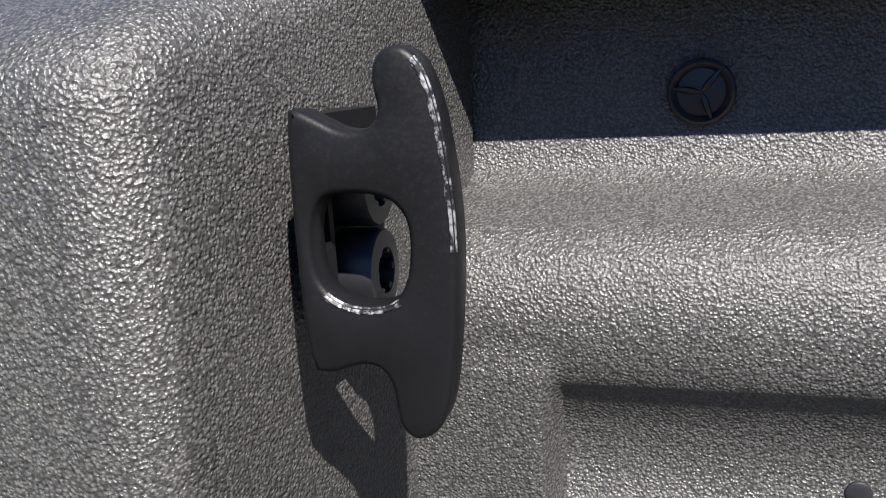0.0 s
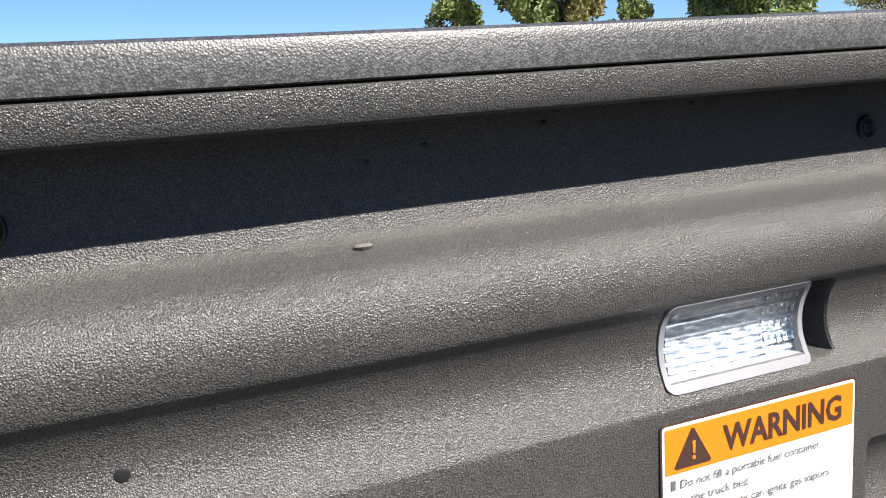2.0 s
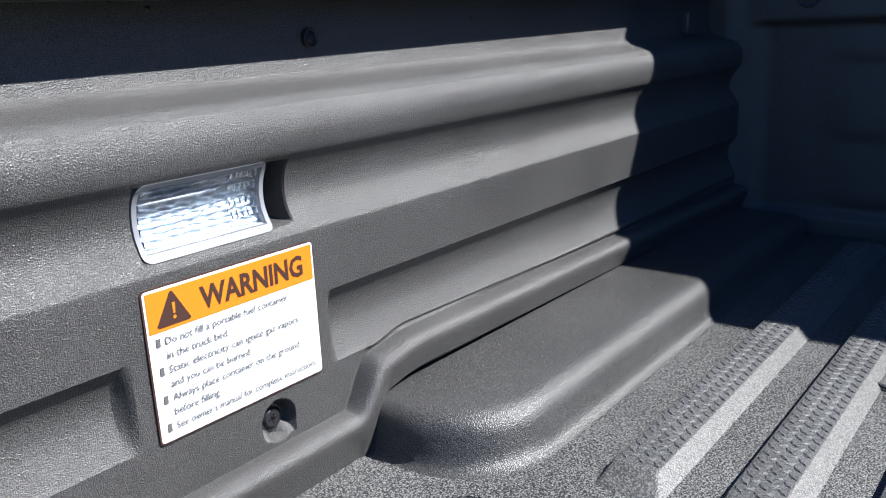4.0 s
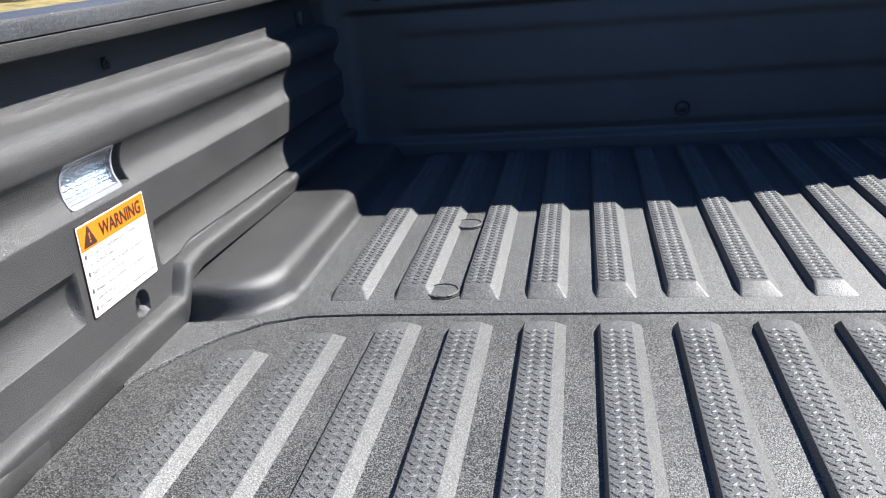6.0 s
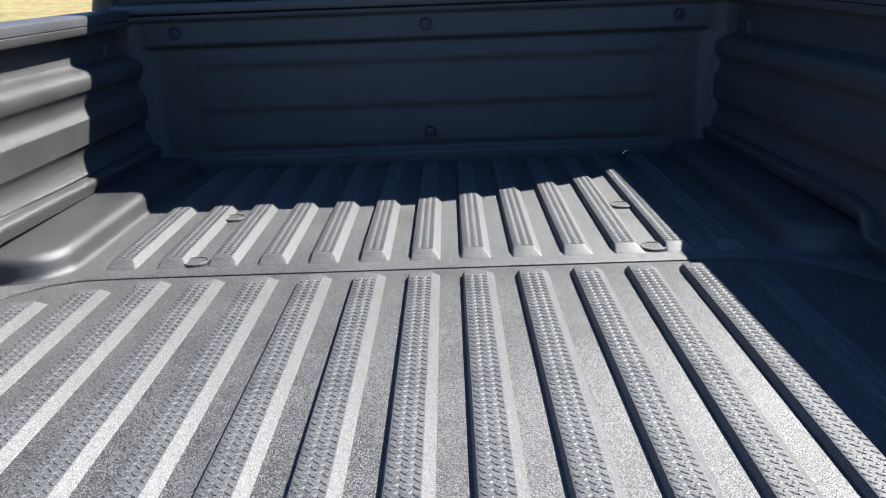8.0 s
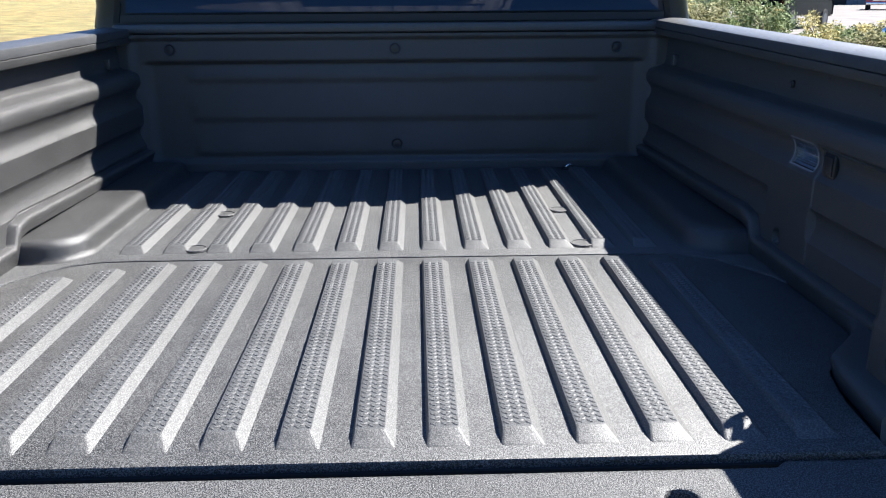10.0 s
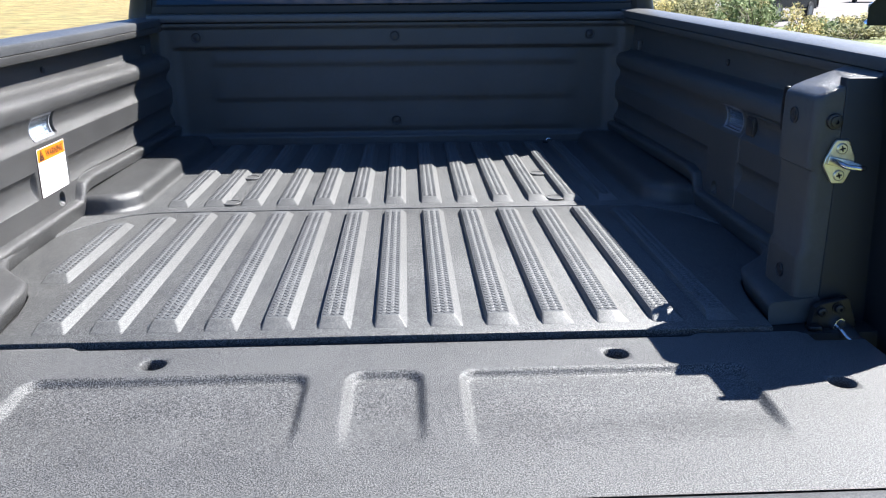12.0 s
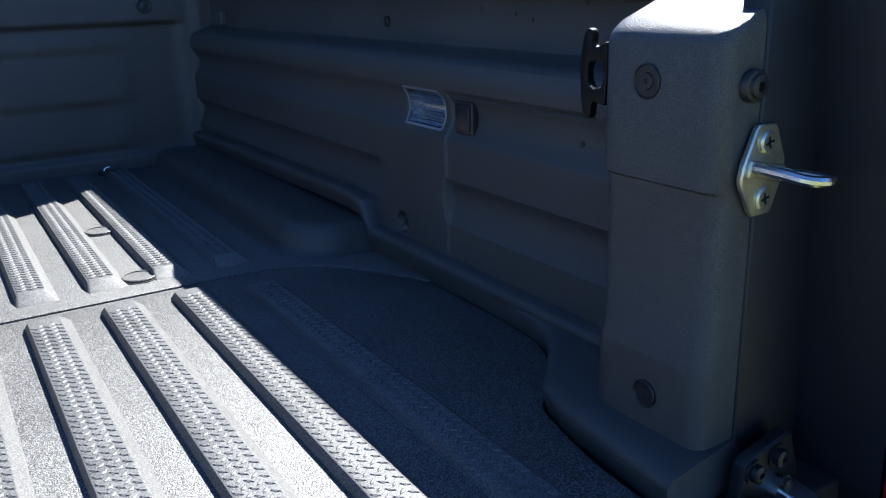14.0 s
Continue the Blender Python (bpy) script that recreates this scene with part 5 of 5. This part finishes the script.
# scrub beside the lot
def shrub(name, az, dist, r, h, count, mat, seed, label):
    x, y = place_at(az, dist)
    z = ground_height(x, y)
    ob = thing(name, label, "shrub", "scrub beside the lot", at=(x, y, z))
    rnd = random.Random(seed)
    bm = bmesh.new()
    clumps = []
    for i in range(9):
        a, q = rnd.uniform(0, 6.28), r * rnd.uniform(0.2, 0.9)
        tip = (q * math.cos(a), q * math.sin(a), h * rnd.uniform(0.12, 0.85))
        tube(bm, [(0, 0, -0.05), (tip[0] * 0.4, tip[1] * 0.4, tip[2] * 0.6), tip], 0.012, 5)
        clumps.append((*tip, r * 0.35, h * 0.22))
    part("stems", bm, BARK, ob)
    leaf_cloud("leaves", clumps, count, 0.055, mat, ob, seed)


shrub("bush", 17.6, 31, 1.9, 3.0, 6500, LEAF, 31, "green leafy bush beside the lot")
shrub("bush", 19.8, 33, 1.8, 3.2, 6500, LEAF, 32, "green leafy bush beside the lot")
wild = random.Random(9)
for i in range(24):
    shrub("weeds", wild.uniform(17.4, 27.5) if i < 18 else wild.uniform(27, 31), wild.uniform(25.5, 30), wild.uniform(0.5, 1.1), wild.uniform(0.6, 1.35) * (1.0 if i < 18 else 0.5), 900, FLOWER if i % 4 == 1 else (LEAF_DRY, LEAF)[i % 2], 40 + i, "dry yellow flowering weeds")

# gravel lot
lot = sheet("gravel_lot", [13 + 4 * i for i in range(24)], [29 + 5 * i for i in range(20)], lambda x, y: (x + (y - 29) * 0.1, y, ground_height(x, y) + 0.03), LOT)
tagged(lot, "pale gravel parking lot in full sun", "lot", kind="structure")

CAR_PAINT = simple("dark_car_paint", (0.006, 0.007, 0.010), 0.22, wear=0.05)
CAR_RED = simple("red_car_paint", (0.34, 0.02, 0.02), 0.2, wear=0.05, coat=1.0)
CAR_SILVER = simple("silver_car_paint", (0.36, 0.37, 0.38), 0.25, 0.5, 0.05, coat=1.0)
CAR_OLIVE = simple("olive_car_paint", (0.03, 0.03, 0.024), 0.35, wear=0.1)
for paint in (CAR_PAINT, CAR_OLIVE):
    paint.node_tree.nodes["Principled BSDF"].inputs["Specular IOR Level"].default_value = 0.25
    paint.node_tree.nodes["Principled BSDF"].inputs["IOR"].default_value = 1.15
RIM = simple("dark_alloy_rim", (0.10, 0.10, 0.105), 0.4, 0.6)
CHROME = simple("chrome", (0.75, 0.75, 0.76), 0.12, 1.0)


def parked_pickup(x, y, heading, paint, label):
    z = ground_height(x, y) + 0.03
    ob = thing("parked_pickup", label, "pickup truck", "parked pickups", at=(x, y, z))
    ob.rotation_euler = (0, 0, radians(heading))
    bm = bmesh.new()
    side = [(-2.75, 0.55), (-2.75, 1.15), (-0.75, 1.18), (2.0, 1.15), (2.65, 1.05), (2.75, 0.9), (2.75, 0.5)]
    loft(bm, [[(px, wy * k, pz) for px, pz in side] for wy, k in ((-0.98, 0.97), (-0.98, 1), (0.98, 1), (0.98, 0.97))])
    part("body", bm, paint, ob)
    bm = bmesh.new()
    loft(bm, [[(px, wy, pz) for px, pz in ((-0.85 + ins, 1.16), (-0.70 + ins, 1.78), (0.75 - ins, 1.80), (1.45 - ins, 1.16))] for wy, ins in ((-0.88, 0.03), (-0.80, 0), (0.80, 0), (0.88, 0.03))])
    part("cab", bm, paint, ob)
    bm = bmesh.new()
    loft(bm, [[(-0.86 + 0.02, wy, 1.24), (-0.86 + 0.125, wy, 1.70), (-0.80 + 0.125, wy, 1.70), (-0.80 + 0.02, wy, 1.24)] for wy in (-0.72, 0.72)])
    part("rear_window", bm, GLASS, ob)
    for s in (-1, 1):
        bm = bmesh.new()
        loft(bm, [[(px, s * (0.80 + 0.10 * (1.8 - pz) / 0.6 + k), pz) for px, pz in ((-0.55, 1.26), (-0.52, 1.66), (0.62, 1.68), (1.05, 1.26))] for k in (-0.03, 0.012)])
        part("side_window", bm, GLASS, ob)
        bm = bmesh.new()
        box(bm, 0.95, 1.15, min(s * 0.92, s * 1.14), max(s * 0.92, s * 1.14), 1.2, 1.38, 0.03)
        part("mirror", bm, JAMB, ob)
        for wx in (-1.75, 1.85):
            mm = Matrix.Translation((wx, s * 0.86, 0.36)) @ Matrix.Rotation(radians(90), 4, "X")
            bm = bmesh.new()
            turned(bm, [(0.2, -0.12), (0.37, -0.12), (0.39, 0), (0.37, 0.12), (0.2, 0.12)], 24, mm)
            t = part("wheel", bm, TYRE, ob)
            bm = bmesh.new()
            turned(bm, [(0.21, -0.125), (0.05, -0.11), (0.05, 0.11), (0.21, 0.125)], 20, mm)
            part("rim", bm, RIM, t)
        bm = bmesh.new()
        box(bm, -2.78, -2.68, min(s * 0.80, s * 0.97), max(s * 0.80, s * 0.97), 0.75, 1.12, 0.02)
        part("tail_lamp", bm, DARK_RED, ob)
        bm = bmesh.new()
        box(bm, 2.66, 2.77, min(s * 0.55, s * 0.95), max(s * 0.55, s * 0.95), 0.78, 0.98, 0.02)
        part("headlamp", bm, REVERSE, ob)
    bm = bmesh.new()
    box(bm, 2.70, 2.82, -0.95, 0.95, 0.42, 0.62, 0.04)
    part("bumper", bm, CHROME, ob)
    bm = bmesh.new()
    box(bm, 2.72, 2.79, -0.5, 0.5, 0.70, 1.0, 0.03)
    part("grille", bm, CHROME, ob)


for az, dist, heading, paint, label in ((24.0, 37.5, 46, CAR_PAINT, "dark grey pickup parked at the edge of the gravel lot"),
                                        (32.0, 80, 243, CAR_SILVER, "silver pickup parked on the far side of the lot"),
                                        (28.9, 78, 240, CAR_RED, "red pickup parked on the far side of the lot"),
                                        (37.6, 22, 146, CAR_OLIVE, "olive grey pickup standing on the grass")):
    px, py = place_at(az, dist)
    parked_pickup(px, py, heading, paint, label)

WALL_METAL = simple("blue_grey_sheet_metal", (0.16, 0.18, 0.21), 0.5, 0.0, 0.1, 2)
shed = thing("building", "blue-grey sheet metal building behind the lot", "building", at=(*place_at(24.2, 108), -0.2))
bm = bmesh.new()
box(bm, -14, 14, -4, 4, -0.2, 5.5, 0.05)
part("wall", bm, WALL_METAL, shed)
for k in range(56):
    bm = bmesh.new()
    box(bm, -13.9 + k * 0.5, -13.8 + k * 0.5, -4.06, -3.95, -0.1, 5.4, 0.02)
    part("sheet_rib", bm, WALL_METAL, shed)
bm = bmesh.new()
loft(bm, [[(x, -4.5, 5.5), (x, 0, 7.0), (x, 4.5, 5.5), (x, 0, 6.8)] for x in (-14.4, 14.4)])
part("roof", bm, WALL_METAL, shed)
# shaded bay openings, drawn as dark panels on the closed wall
for x in (-8, 2):
    bm = bmesh.new()
    box(bm, x - 1.8, x + 1.8, -4.1, -3.9, 0, 3.6, 0.03)
    part("door", bm, JAMB, shed, "dark panel standing in for the shade inside an open bay")


# tufts of grass beside the rear of the truck
rnd = random.Random(77)
verts, faces = [], []
for _ in range(9000):
    x, y = 0.9 + 5.5 * rnd.random() ** 1.5, rnd.uniform(-0.8, 7.0)
    z = ground_height(x, y)
    h, a = rnd.uniform(0.03, 0.10), rnd.uniform(0, 6.28)
    dx, dy = 0.006 * math.cos(a), 0.006 * math.sin(a)
    lx, ly = rnd.gauss(0, 0.03), rnd.gauss(0, 0.03)
    k = len(verts)
    verts += [(x - dx, y - dy, z - 0.01), (x + dx, y + dy, z - 0.01), (x + lx, y + ly, z + h)]
    faces.append((k, k + 1, k + 2))
GRASS = simple("short_green_grass", (0.13, 0.17, 0.05), 0.7, wear=0.45, scale=4)
GRASS.node_tree.nodes["Principled BSDF"].inputs["Specular IOR Level"].default_value = 0.1
tagged(mesh_object("grass", verts, faces, GRASS), "short green and straw-coloured grass beside the truck", "grass", kind="stuff")
